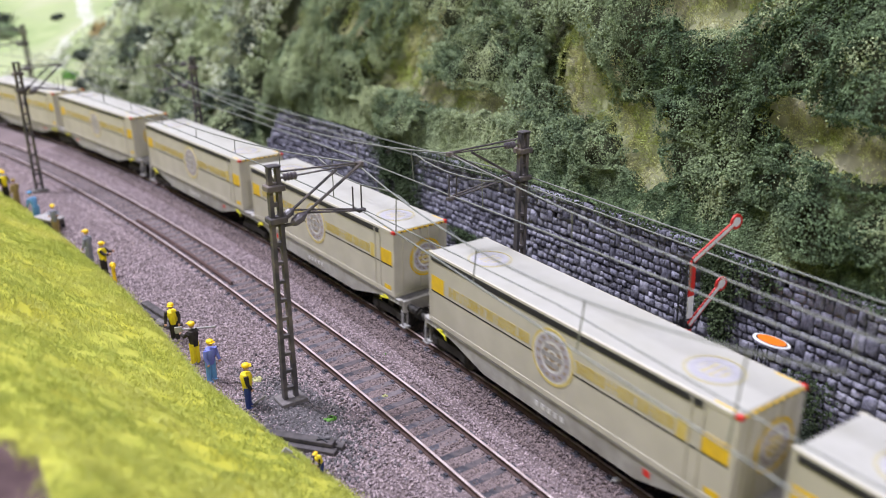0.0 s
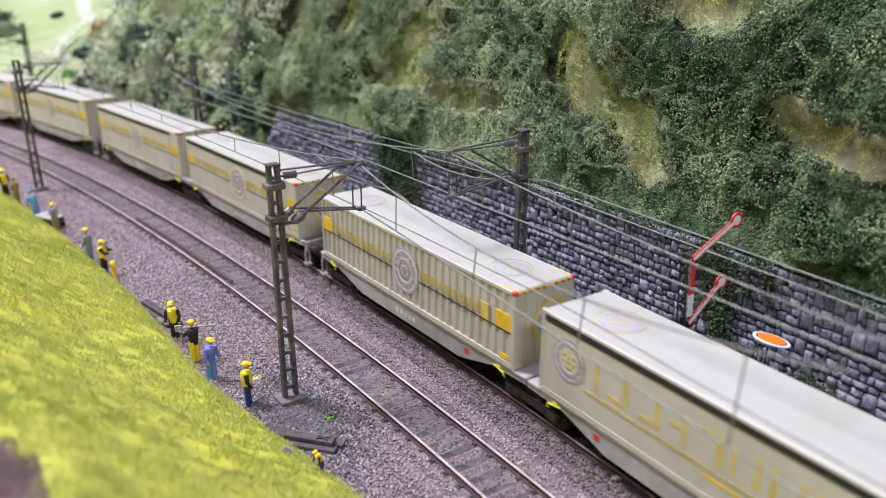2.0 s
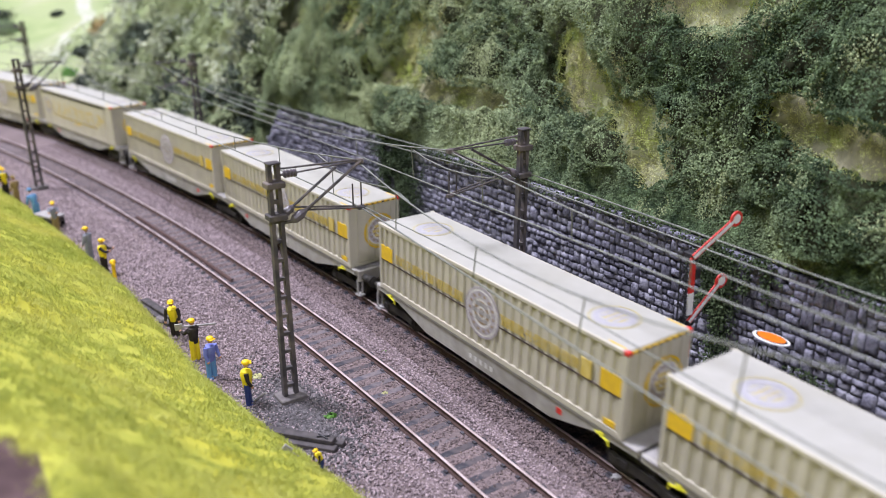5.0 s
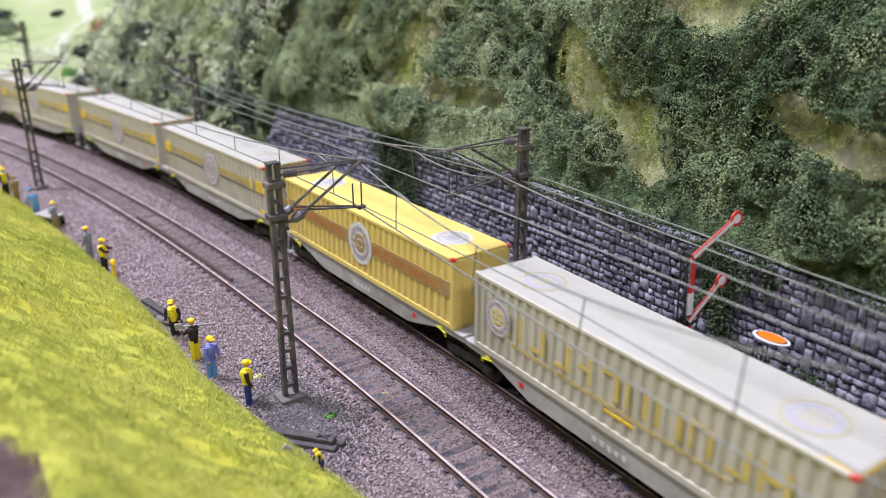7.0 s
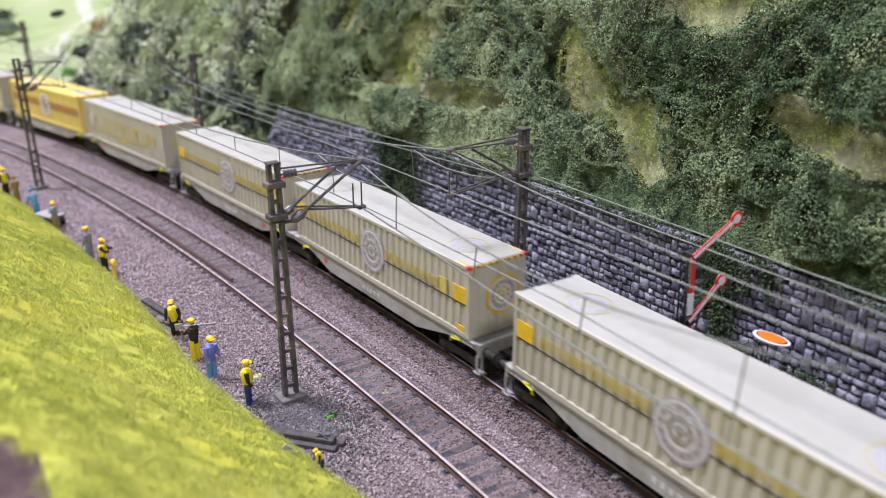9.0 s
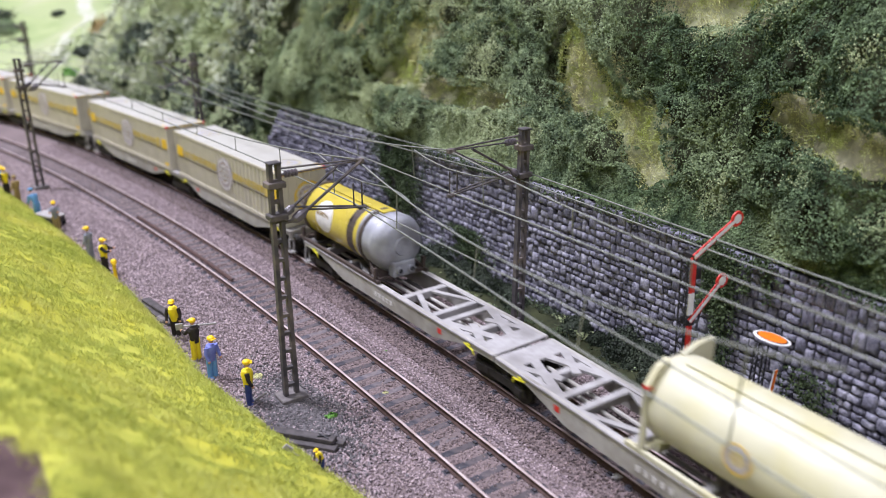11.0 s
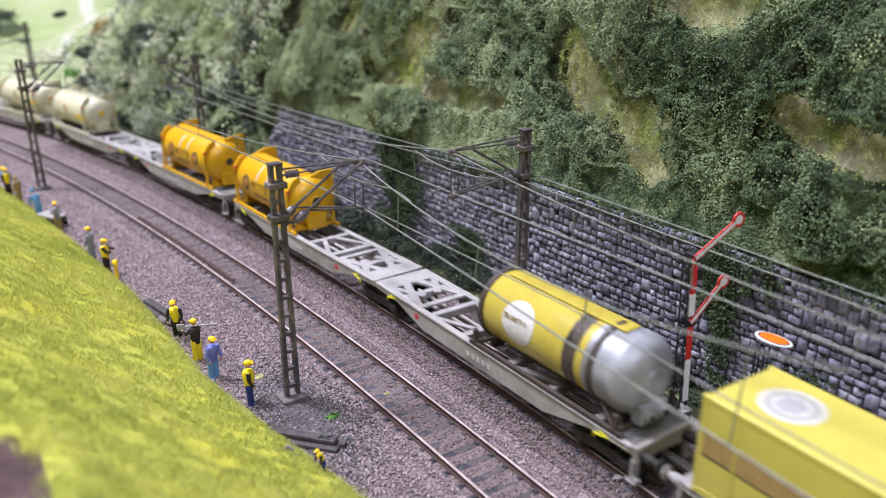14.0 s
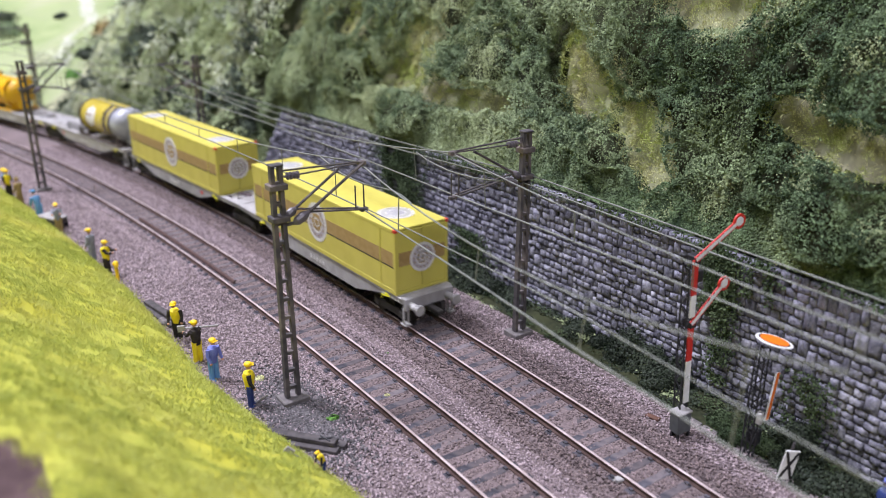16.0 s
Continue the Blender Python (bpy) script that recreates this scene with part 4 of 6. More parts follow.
# ---- tank containers ----
def curved_badge(x, up, r, rad, zc, sd, lift):
    """A round print lying on a vessel of radius rad; up: degrees over its waist."""
    sh, rings, n = Shape(), 4, 24
    vs, fs = [], []
    for out in (lift, lift - 0.25):
        for j in range(rings + 1):
            for i in range(n):
                w, q = 2 * math.pi * i / n, r * max(j, 0.02) / rings
                a = radians(up) + q * math.sin(w) / rad
                vs.append((x + q * math.cos(w), sd * (rad + out) * math.cos(a), zc + (rad + out) * math.sin(a)))
    k = (rings + 1) * n
    for j in range(rings):
        for i in range(n):
            e = (i + 1) % n
            fs.append((j * n + i, j * n + e, (j + 1) * n + e, (j + 1) * n + i))
    for i in range(n):
        e = (i + 1) % n
        fs.append((rings * n + i, rings * n + e, k + rings * n + e, k + rings * n + i))
    return sh.add(vs, fs)


def tank(kind, label):
    th = thing("tank_container", pose(0, 0, 0), label, "tank container", "tank containers on the train")
    L, W, inset = (40.5, 14.0, 3.8) if kind == "beer" else (41.0, 14.0, 6.6)
    paint = {"orange": TANKYEL, "cream": TANKCREAM, "beer": TANKBEER}[kind]
    fr = DARKFRAME if kind == "beer" else paint
    R, zc = 13.6, CB + 15.6
    a, b = (-L + 1.6, 0, zc), (L - 1.6, 0, zc)
    dome = [(0.0, 3.0), (0.004, 6.5), (0.018, 9.8), (0.045, 12.4), (0.085, R), (0.915, R), (0.955, 12.4), (0.982, 9.8), (0.996, 6.5), (1.0, 3.0)]
    if kind == "beer":
        sp = 0.245
        near = [(max(0.0, h), r) for h, r in dome if h < 0.5] + [(sp, R)]
        far = [(sp, R)] + [(h, r) for h, r in dome if h > 0.5]
        part("vessel", Shape().lathe(a, b, far, 32), paint, th, "golden yellow vessel", smooth=True)
        part("end_dome", Shape().lathe(a, b, near, 32), SILVER, th, "silver vessel end", smooth=True)
        part("band", Shape().lathe(a, b, [(0.285, R + 0.06), (0.36, R + 0.06)], 32), DARKFRAME, th, "dark printed band")
        for x in (-L * 0.58, L - 8):
            part("strap", Shape().lathe((x - 1.2, 0, zc), (x + 1.2, 0, zc), [(0, R + 0.3), (0.1, R + 0.7), (0.9, R + 0.7), (1, R + 0.3)], 32), DARKFRAME, th)
        for sd in (-1, 1):
            part("badge", curved_badge(12, 14, 8.2, R, zc, sd, 0.15), PRINTWHITE, th, "white round badge")
            print_bars(th, 7.5, 17, zc + 1.6, zc + 5.4, sd, R - 0.28, BROWNBAND, 40, 0.25, 0.5)
            part("ladder", Shape().tube((-L * 0.3, sd * (R - 1.2), zc + 7.6), (-L * 0.3, sd * 4, zc + R + 0.3), 0.3, 6), DARKFRAME, th)
        part("manhole", Shape().lathe((-L + 1.2, 0, zc), (-L + 3.6, 0, zc), [(0, 4.2), (0.5, 5.0), (1, 5.0)], 20), SILVER, th)
        part("valve_box", Shape().box(-L + 0.6, -L + 5, -6, 6, CB + 1.5, CB + 8.5, 0.5).tube((-L - 1.2, -3, CB + 5), (-L + 1, -3, CB + 5), 1.6, 12).tube((-L - 1.2, 3.2, CB + 5), (-L + 1, 3.2, CB + 5), 1.6, 12), SILVER, th, "silver valve box")
        for y in (-3.0, 3.2):
            part("valve_mouth", Shape().tube((-L - 1.4, y, CB + 5), (-L - 1.15, y, CB + 5), 1.1, 12), BLACK, th)
        part("end_collar", Shape().lathe((-L + 9.5, 0, zc), (-L + 4.5, 0, zc), [(0, R + 0.1), (0.3, R + 0.25), (0.6, R - 0.6), (1, R - 2.5)], 28), SILVER, th, smooth=True)
    else:
        part("vessel", Shape().lathe(a, b, dome, 32), paint, th, smooth=True)
        part("manhole", Shape().lathe((-L + 1.0, 0, zc + 1), (-L + 3.2, 0, zc + 1), [(0, 2.8), (0.5, 3.3), (1, 3.3)], 16), paint, th)
        part("valve_box", Shape().box(-L + 0.3, -L + 4, -5.5, 5.5, CB + 1.5, CB + 9.5, 0.4), paint, th)
        for sd in (-1, 1):
            if kind == "cream":
                part("band", Shape().box(-L + 5, -L + 22, *sorted((sd * (R - 0.9), sd * (R + 0.1))), zc - 3.2, zc - 0.2), GOLD, th)
                emblem(th, (2, sd * R, zc + 1.4), (0, sd, 0), 4.6, GOLD)
            else:
                print_bars(th, -9, 11, zc - 0.6, zc + 3.8, sd, R - 0.12, TANKPRINT, 51, 0.2, 0.7)
                print_bars(th, -8, 10, zc - 4.6, zc - 1.6, sd, R - 0.45, TANKPRINT, 52, 0.25, 0.6)
                for x in (-5.5, 6.5):
                    vs, fs = [], []
                    for k in range(9):
                        w = radians(18 + 5.5 * k)
                        for rr in (R - 0.2, R + 0.1):
                            for e in (-0.55, 0.55):
                                vs.append((x + e, sd * rr * math.cos(w), zc + rr * math.sin(w)))
                    for k in range(8):
                        i = 4 * k
                        fs += [(i + 2, i + 3, i + 7, i + 6), (i, i + 2, i + 6, i + 4), (i + 1, i + 5, i + 7, i + 3)]
                    part("white_band", Shape().add(vs, fs), PRINTWHITE, th, "white stripe across the vessel")
                for x in (-18, 19):
                    part("badge", curved_badge(x, 4, 4.6, R, zc, sd, 0.12), TANKPRINT, th, "dark brown round badge")
                    part("badge_centre", curved_badge(x, 4, 2.2, R, zc, sd, 0.2), REDBROWN, th)
        part("end_emblem", disc((-L + 1.0, 0, zc + 1.0), (-1, 0, 0), 2.4, 0.2), DARKFRAME if kind == "orange" else GOLD, th)
    part("walkway", Shape().box(-L + 12, L - 12, -3.4, 3.4, zc + R - 0.3, zc + R + 0.5, 0.1), paint if kind != "beer" else TANKBEER, th)
    for e in (-1, 1):
        x0, x1 = sorted((e * (L - inset - 1.8), e * (L - inset)))
        fm = part("end_frame", Shape().box(x0, x1, -W, W, CB, CB + 1.6, 0.2), fr, th)
        for sd in (-1, 1):
            part("corner_post", Shape().box(x0, x1, *sorted((sd * (W - 1.6), sd * W)), CB, CB + 7 if kind == "beer" else CB + 22, 0.2), fr, fm)
            if kind != "beer":
                part("corner_casting", Shape().box(x0 - 0.2, x1 + 0.2, *sorted((sd * (W - 1.8), sd * (W + 0.15))), CB + 22, CB + 23.3, 0.2), RED if sd > 0 else fr, fm, "red corner casting" if sd > 0 else "")
            if kind != "beer" and sd > 0:
                pr = [(W, CT - 16), (W, CT - 7), (W - 4, CT - 1.8), (W - 8, CT - 0.2), (W - 8, CT - 3), (W - 3, CT - 9)]
                n = len(pr)
                part("gusset", Shape().add([(x, y, z) for x in (x0, x1) for y, z in pr], [tuple(range(n)), tuple(range(n, 2 * n))] + [(i, (i + 1) % n, n + (i + 1) % n, n + i) for i in range(n)]), fr, fm)
            elif kind != "beer":
                pr = [(W, CT + 0.9), (W - 7.5, CT + 0.9), (0.5, zc + R + 0.2), (2.5, zc + R - 4.5), (W, zc + 4.0)]
                n = len(pr)
                sh = Shape().add([(x, sd * y, z) for x in (x0, x1) for y, z in pr], [tuple(range(n)), tuple(range(n, 2 * n))] + [(i, (i + 1) % n, n + (i + 1) % n, n + i) for i in range(n)])
                part("gusset", sh, fr, fm)
    for sd in (-1, 1):
        part("side_beam", Shape().box(-L + 1.5, L - 1.5, *sorted((sd * (W - 1.5), sd * W)), CB, CB + 1.7, 0.15), fr, th)
        for e in (-1, 1):
            part("brace", Shape().tube((e * (L - 5), sd * (W - 0.8), CB + 1.5), (e * (L - 15), sd * (W - 4.0), CB + 7.5), 0.6, 6), fr, th)
    for x in (-L + 9.5, L - 9.5):
        part("saddle", Shape().box(x - 1.5, x + 1.5, -9, 9, CB, zc - 8.5, 0.2), fr, th)
    return th


# ---- wagons ----
def bogie(parent, x):
    b = part("bogie", Shape().box(x - 13, x + 13, -11.2, -9.8, 3.6, 7.4, 0.3).box(x - 13, x + 13, 9.8, 11.2, 3.6, 7.4, 0.3)
             .box(x - 2.5, x + 2.5, -10, 10, 4.6, 9.4, 0.3), BOGIE, parent, "black two-axle bogie")
    for e in (-1, 1):
        sh = Shape().tube((x + e * 10, -10.6, 5.2), (x + e * 10, 10.6, 5.2), 0.9, 8)
        for sd in (-1, 1):
            sh.tube((x + e * 10, sd * 7.4, 5.2), (x + e * 10, sd * 9.3, 5.2), 5.2, 20)
            sh.tube((x + e * 10, sd * 6.9, 5.2), (x + e * 10, sd * 7.4, 5.2), 5.7, 20)
            sh.box(x + e * 10 - 2.0, x + e * 10 + 2.0, *sorted((sd * 10.2, sd * 11.9)), 3.7, 6.9, 0.4)
        part("wheelset", sh, BOGIE, b)


def wagon(label, clean=False):
    """One half of an articulated flat wagon: its joint is at +x, its buffers at -x."""
    th = thing("container_wagon", pose(0, 0, 0), label, "railway wagon", "halves of the container wagons")
    J = 79.2 if not clean else 97.4
    paint = DECK if clean else WAGON
    for sd in (-1, 1):
        poly = [(-76, CB), (J - 0.4, CB), (J - 0.4, 12.6), (60, 12.2), (40, 6.8), (-36, 6.8), (-58, 12.2), (-76, 12.6)]
        sill = part("side_sill", Shape().prism([(x, z) for x, z in poly], *sorted((sd * 12.4, sd * 13.6))), paint, th)
        part("sill_flange", Shape().box(-75.5, J - 0.8, *sorted((sd * 11.2, sd * 14.1)), CB - 1.0, CB - 0.06, 0.15), DECK, sill, "paler top flange")
        for x in (-64, 64):
            sh = Shape().box(x - 1.2, x + 1.0, *sorted((sd * 13.4, sd * 14.3)), CB - 2.7, CB - 1.3, 0.2).tube((x - 2.6, sd * 13.9, CB - 2.2), (x + 3.2, sd * 14.2, CB - 3.1), 0.4, 6)
            sh.tube((x + 3.0, sd * 14.2, CB - 3.1), (x + 3.4, sd * 14.2, CB - 4.6), 0.35, 6)
            part("load_lock", sh, FITTING, th, "lime yellow locking lever")
        sh = Shape()
        for k in range(5):
            sh.box(-6 + k * 3.2, -4.6 + k * 3.2, *sorted((sd * 13.4, sd * 13.75)), 9.0, 11.0)
        part("lettering", sh, PRINTWHITE, sill)
        part("warning_mark", Shape().box(43, 45.6, *sorted((sd * 13.4, sd * 13.72)), 10.2, 12.4), RED, sill, "red warning mark")
        sh = Shape()
        for k in range(6):
            sh.box(-74 + k * 2.4, -72.6 + k * 2.4, *sorted((sd * 13.4, sd * 13.8)), 12.9, 13.9)
        part("edge_mark", sh, PRINTWHITE, sill, "row of white edge marks")
    # spine, cross members and braces between the sills
    for y in (-2.2, 2.2):
        part("spine_tube", Shape().tube((-72, y, 11.4), (J - 12, y, 11.4), 0.8, 8), paint, th)
    part("brake_cylinder", Shape().lathe((-10, 5.5, 9.6), (4, 5.5, 9.6), [(0, 1.4), (0.06, 2.0), (0.8, 2.0), (1, 1.0)], 12), BOGIE, th, smooth=True)
    xs = (-58, -36, -14, 14, 36, 58)
    for x in xs:
        part("cross_member", Shape().box(x - 1.6, x + 1.6, -12.5, 12.5, 11.5, CB - 0.5, 0.2), DECK, th)
    for sd in (-1, 1):
        for x0, x1 in ((-36, -14), (14, 36)):
            sh = Shape()
            u = Vector((x1 - x0, sd * 9, 0)).normalized() * 1.2
            w = Vector((-u.y, u.x, 0))
            p, q = Vector((x0, sd * 3.0, CB - 1.6)), Vector((x1, sd * 12.4, CB - 1.6))
            vs = [p - w, q - w, q + w, p + w]
            vs = vs + [v + Vector((0, 0, 0.9)) for v in vs]
            sh.add(vs, [(0, 1, 2, 3), (4, 7, 6, 5), (0, 4, 5, 1), (1, 5, 6, 2), (2, 6, 7, 3), (3, 7, 4, 0)])
            part("brace", sh, DECK, th)
    # end platforms: a plate at the joint, then a flat truss of bars over open triangles
    sh = Shape().box(J - 11.0, J - 0.4, -12.6, 12.6, CB - 1.1, CB - 0.05, 0.1)

    def flat_bar(x0, y0, x1, y1, wide, lift):
        d = Vector((x1 - x0, y1 - y0, 0)).normalized()
        w = Vector((-d.y, d.x, 0)) * wide / 2
        pts = [Vector((x0, y0, CB - 1.1)) - w, Vector((x1, y1, CB - 1.1)) - w, Vector((x1, y1, CB - 1.1)) + w, Vector((x0, y0, CB - 1.1)) + w]
        vs = pts + [v + Vector((0, 0, 1.02 + lift)) for v in pts]
        sh.add(vs, [(0, 1, 2, 3), (4, 7, 6, 5), (0, 4, 5, 1), (1, 5, 6, 2), (2, 6, 7, 3), (3, 7, 4, 0)])

    for sd in (-1, 1):
        flat_bar(J - 10, sd * 3.0, J - 34, sd * 11.6, 3.6, 0.01)
        flat_bar(J - 10, sd * 11.4, J - 26, sd * 3.4, 3.2, 0.02)
        flat_bar(J - 10, sd * 11.7, J - 36, sd * 11.7, 2.2, 0.0)
    flat_bar(J - 34.5, -12, J - 34.5, 12, 3.0, 0.015)
    part("joint_platform", sh, DECK, th, "pale deck truss at the joint")
    sh = Shape().box(-76, -69, -12.6, 12.6, CB - 1.1, CB - 0.05, 0.1)
    # dirty grey, darkened further to imitate shade in the gap between containers
    part("end_platform", sh, DECK if clean else GAPDECK, th)
    hb = part("headstock", Shape().box(-77.6, -75.9, -13.2, 13.2, 9.6, CB - 0.3, 0.2), paint, th)
    for sd in (-1, 1):
        sh = Shape().lathe((-77.5, sd * 10, 11.6), (-84.6, sd * 10, 11.6), [(0, 1.7), (0.6, 1.7), (0.62, 1.2), (0.9, 1.2), (0.92, 2.6), (1, 2.4)], 14)
        part("buffer", sh, paint if clean else BOGIE, hb, smooth=True)
        st = Shape().box(-77.0, -76.2, *sorted((sd * 10.6, sd * 11.3)), 3.2, 10.5).box(-77.0, -76.2, *sorted((sd * 13.0, sd * 13.7)), 3.2, 10.5).box(-78.4, -74.6, *sorted((sd * 10.4, sd * 13.9)), 2.6, 3.3, 0.1)
        part("shunter_step", st, DECK, hb, "pale grey footstep")
    part("coupler", Shape().box(-86.0, -76, -1.6, 1.6, 7.6, 9.6, 0.3), BOGIE, hb)
    bogie(th, -62)
    bogie(th, J - 1.5)
    return th


# ---- the train: units counted from its tail; x points in the direction of travel ----
JOINT, COUPLED, TAIL = 159.5, 171.9, 195.7
CENTRE = [0.0, TAIL]
while len(CENTRE) < 26:
    CENTRE.append(CENTRE[-1] + (COUPLED if len(CENTRE) % 2 == 0 else JOINT))
KINDS = {0: "plain_yellow", 1: "plain_yellow", 12: "letter_ribbed", 13: "sunny", 18: "lettered"}
for u in (8, 9, 10, 11, 14, 15, 16, 17, 19):
    KINDS[u] = "ribbed"
for u in (20, 21, 22, 23, 24, 25):
    KINDS[u] = "smooth"
TANKS = {2: ("beer", -1), 3: ("orange", 1), 4: ("orange", -1), 5: ("cream", 1), 6: ("cream", -1), 7: ("beer", 1)}
LABELS = {"plain_yellow": "plain yellow container with a brown band and a white badge",
          "letter_ribbed": "ribbed cream container with large pale gold lettering",
          "sunny": "warm yellow ribbed container with a brown lettered band",
          "lettered": "smooth cream container with large gold lettering and black rail",
          "ribbed": "ribbed cream container with ochre end bands and a badge",
          "smooth": "smooth cream container with ochre bands and black roof rail",
          "beer": "golden yellow tank container with silver end and dark frame",
          "orange": "orange-yellow tank container with dark lettering in an open frame",
          "cream": "pale cream tank container with ochre band in an open frame"}
MOVERS = []


def assemble():
    first = {}

    def get(key, make, m):
        if key in first:
            return copy_thing(first[key], m)
        first[key] = make()
        return first[key]

    far = pose(0, 0, 0)
    for u, c in enumerate(CENTRE):
        clean = u < 2
        w = get(("wagon", clean), lambda: wagon("pale grey flat wagon half under a yellow container" if clean else "weathered grey articulated container wagon half", clean), far)
        MOVERS.append((w, c, 0.0, u % 2 == 1))
        if u in KINDS:
            k = KINDS[u]
            MOVERS.append((get(k, lambda: container(k, LABELS[k]), far), c, 0.0, False))
        else:
            k, side = TANKS[u]
            MOVERS.append((get(k, lambda: tank(k, LABELS[k]), far), c, side * 37.0 + {"beer": 4.5}.get(k, (13.5 if k == "orange" else 11.0) if side < 0 else 0.6), False))


assemble()


# ---- overhead line ----
def catenary_mast(s, o, reach, zc=67.0, zm=84.5, width=5.8, tall=88.5):
    """A lattice mast; its arm reaches to its left (reach > 0) or right over the track."""
    th = thing("catenary_mast", spot(s, o, -3.6), "dark grey lattice catenary mast with bracket arm on a concrete foot", "catenary mast", "catenary masts")
    part("foot", Shape().box(-4.2, 4.2, -5.2, 5.2, -1.5, 2.6, 0.3), CONCRETE, th)
    z1 = tall + 3.6
    for sd in (-1, 1):
        a, b = width / 2 - 0.7, width / 2 * 0.72 - 0.6
        vs = []
        for z, c in ((1.0, a), (z1, b)):
            for x, y in ((-1.1, -0.75), (1.1, -0.75), (1.1, 0.75), (-1.1, 0.75)):
                vs.append((x, sd * c + y, z))
        part("leg", Shape().add(vs, [(0, 1, 2, 3), (4, 7, 6, 5), (0, 4, 5, 1), (1, 5, 6, 2), (2, 6, 7, 3), (3, 7, 4, 0)]), MAST, th)
    z, k = 6.0, 0
    while z < z1 - 2:
        c = np.interp(z, [1, z1], [width / 2 - 0.9, width / 2 * 0.72 - 0.8])
        part("rung", Shape().box(-0.8, 0.8, -c, c, z, z + 1.2), MAST, th)
        z += 7.2
        k += 1
    for z in (z1 - 8.5, z1 - 20):
        part("clamp", Shape().box(-2.6, 2.6, -width / 2 - 0.4, width / 2 + 0.4, z, z + 2.2, 0.3), MAST, th)
    part("cap", Shape().box(-1.9, 1.9, -width * 0.36 - 0.3, width * 0.36 + 0.3, z1 - 0.2, z1 + 0.5, 0.2), MAST, th)
    d = 1 if reach > 0 else -1
    R = abs(reach)
    zt, zl, zm, zc = z1 - 2.2, z1 - 19, zm + 3.6, zc + 3.6
    arm = part("bracket_arm", Shape().tube((0, d * 2.5, zt), (0, d * (R + 1), zm + 0.6), 0.4, 6), MAST, th)
    part("tie_rod", Shape().tube((0.8, d * 9, zt - 2.4), (0.8, d * (R + 1), zm), 0.35, 6).tube((0.8, d * 2.5, zt - 2.4), (0.8, d * 4, zt - 2.4), 0.5, 6), MAST, arm)
    sh = Shape()
    for i in range(4):
        sh.lathe((0.8, d * (4 + i * 1.25), zt - 2.4), (0.8, d * (5.3 + i * 1.25), zt - 2.4), [(0, 0.6), (0.3, 1.4), (0.7, 1.4), (1, 0.6)], 10)
    part("insulator", sh, CERAMIC, arm)
    part("strut", Shape().tube((0, d * 6.0, zl + 2.5), (0, d * R * 0.72, zm - 0.6), 0.5, 6), MAST, th)
    part("strut", Shape().tube((-1, d * 11, zl + 0.8), (-1, d * R, zm + 0.3), 0.55, 6), MAST, th)
    part("insulator", Shape().lathe((0, d * 2.6, zl + 0.2), (0, d * 6.6, zl + 2.8), [(0, 0.7), (0.3, 1.5), (0.7, 1.5), (1, 0.6)], 10), CERAMIC, th)
    part("insulator", Shape().lathe((-1, d * 5.0, zl - 2.4), (-1, d * 11.2, zl + 1.0), [(0, 0.7), (0.2, 1.7), (0.6, 1.9), (1, 0.6)], 10), CERAMIC, th)
    part("lower_pin", Shape().tube((0, d * 2.4, zl - 2.6), (-1, d * 5.4, zl - 2.2), 0.7, 6), MAST, th)
    part("steady_arm", Shape().tube((-1, d * 10, zl + 1.0), (-1, d * (R + 1.2), zc), 0.45, 6).tube((0.6, d * 7, zl + 2.2), (0.6, d * (R - 2), zc + 0.6), 0.4, 6), MAST, th)
    sh = Shape()
    for y in (R - 3.2, R + 0.3):
        sh.tube((0, d * y, zc), (0, d * y, zc + 9.5), 0.3, 6)
    part("stay", sh, MAST, th)
    part("clip", Shape().box(-1.2, 0.6, d * R - 1.6, d * R + 1.6, zc - 0.7, zc + 0.7, 0.2).box(-1.0, 1.0, d * R - 1.4, d * R + 1.4, zm - 0.8, zm + 0.9, 0.2), MAST, th)
    return th


catenary_mast(-3, -75.5, -33.5)
catenary_mast(376, -77, -28)
catenary_mast(-10, 30.6, 37.0)
catenary_mast(324, 26, 26.0)
catenary_mast(720, 62, 40.0)


def wire(name, label, pts, r):
    """Round wire through (s, o, z) points, with sag left to the points."""
    pts = np.array(pts, float)
    ss = np.arange(pts[0, 0], pts[-1, 0] + 0.1, 8.0)
    o, z = np.interp(ss, pts[:, 0], pts[:, 1]), np.interp(ss, pts[:, 0], pts[:, 2])
    w = [(r * math.sin(a), r * math.cos(a)) for a in (0.0, 1.047, 2.094, 3.142, 4.189, 5.236)]
    V, F = ribbon(w, ss, o, z)
    return tagged(new(name, array_mesh(name, V, F, WIRE, smooth=True)), label, "overhead wire", "overhead wires")


def sagged(s0, s1, o0, o1, z0, z1, sag):
    return [(s0 + (s1 - s0) * k / 16, o0 + (o1 - o0) * k / 16, z0 + (z1 - z0) * k / 16 - sag * 4 * (k / 16) * (1 - k / 16)) for k in range(17)]


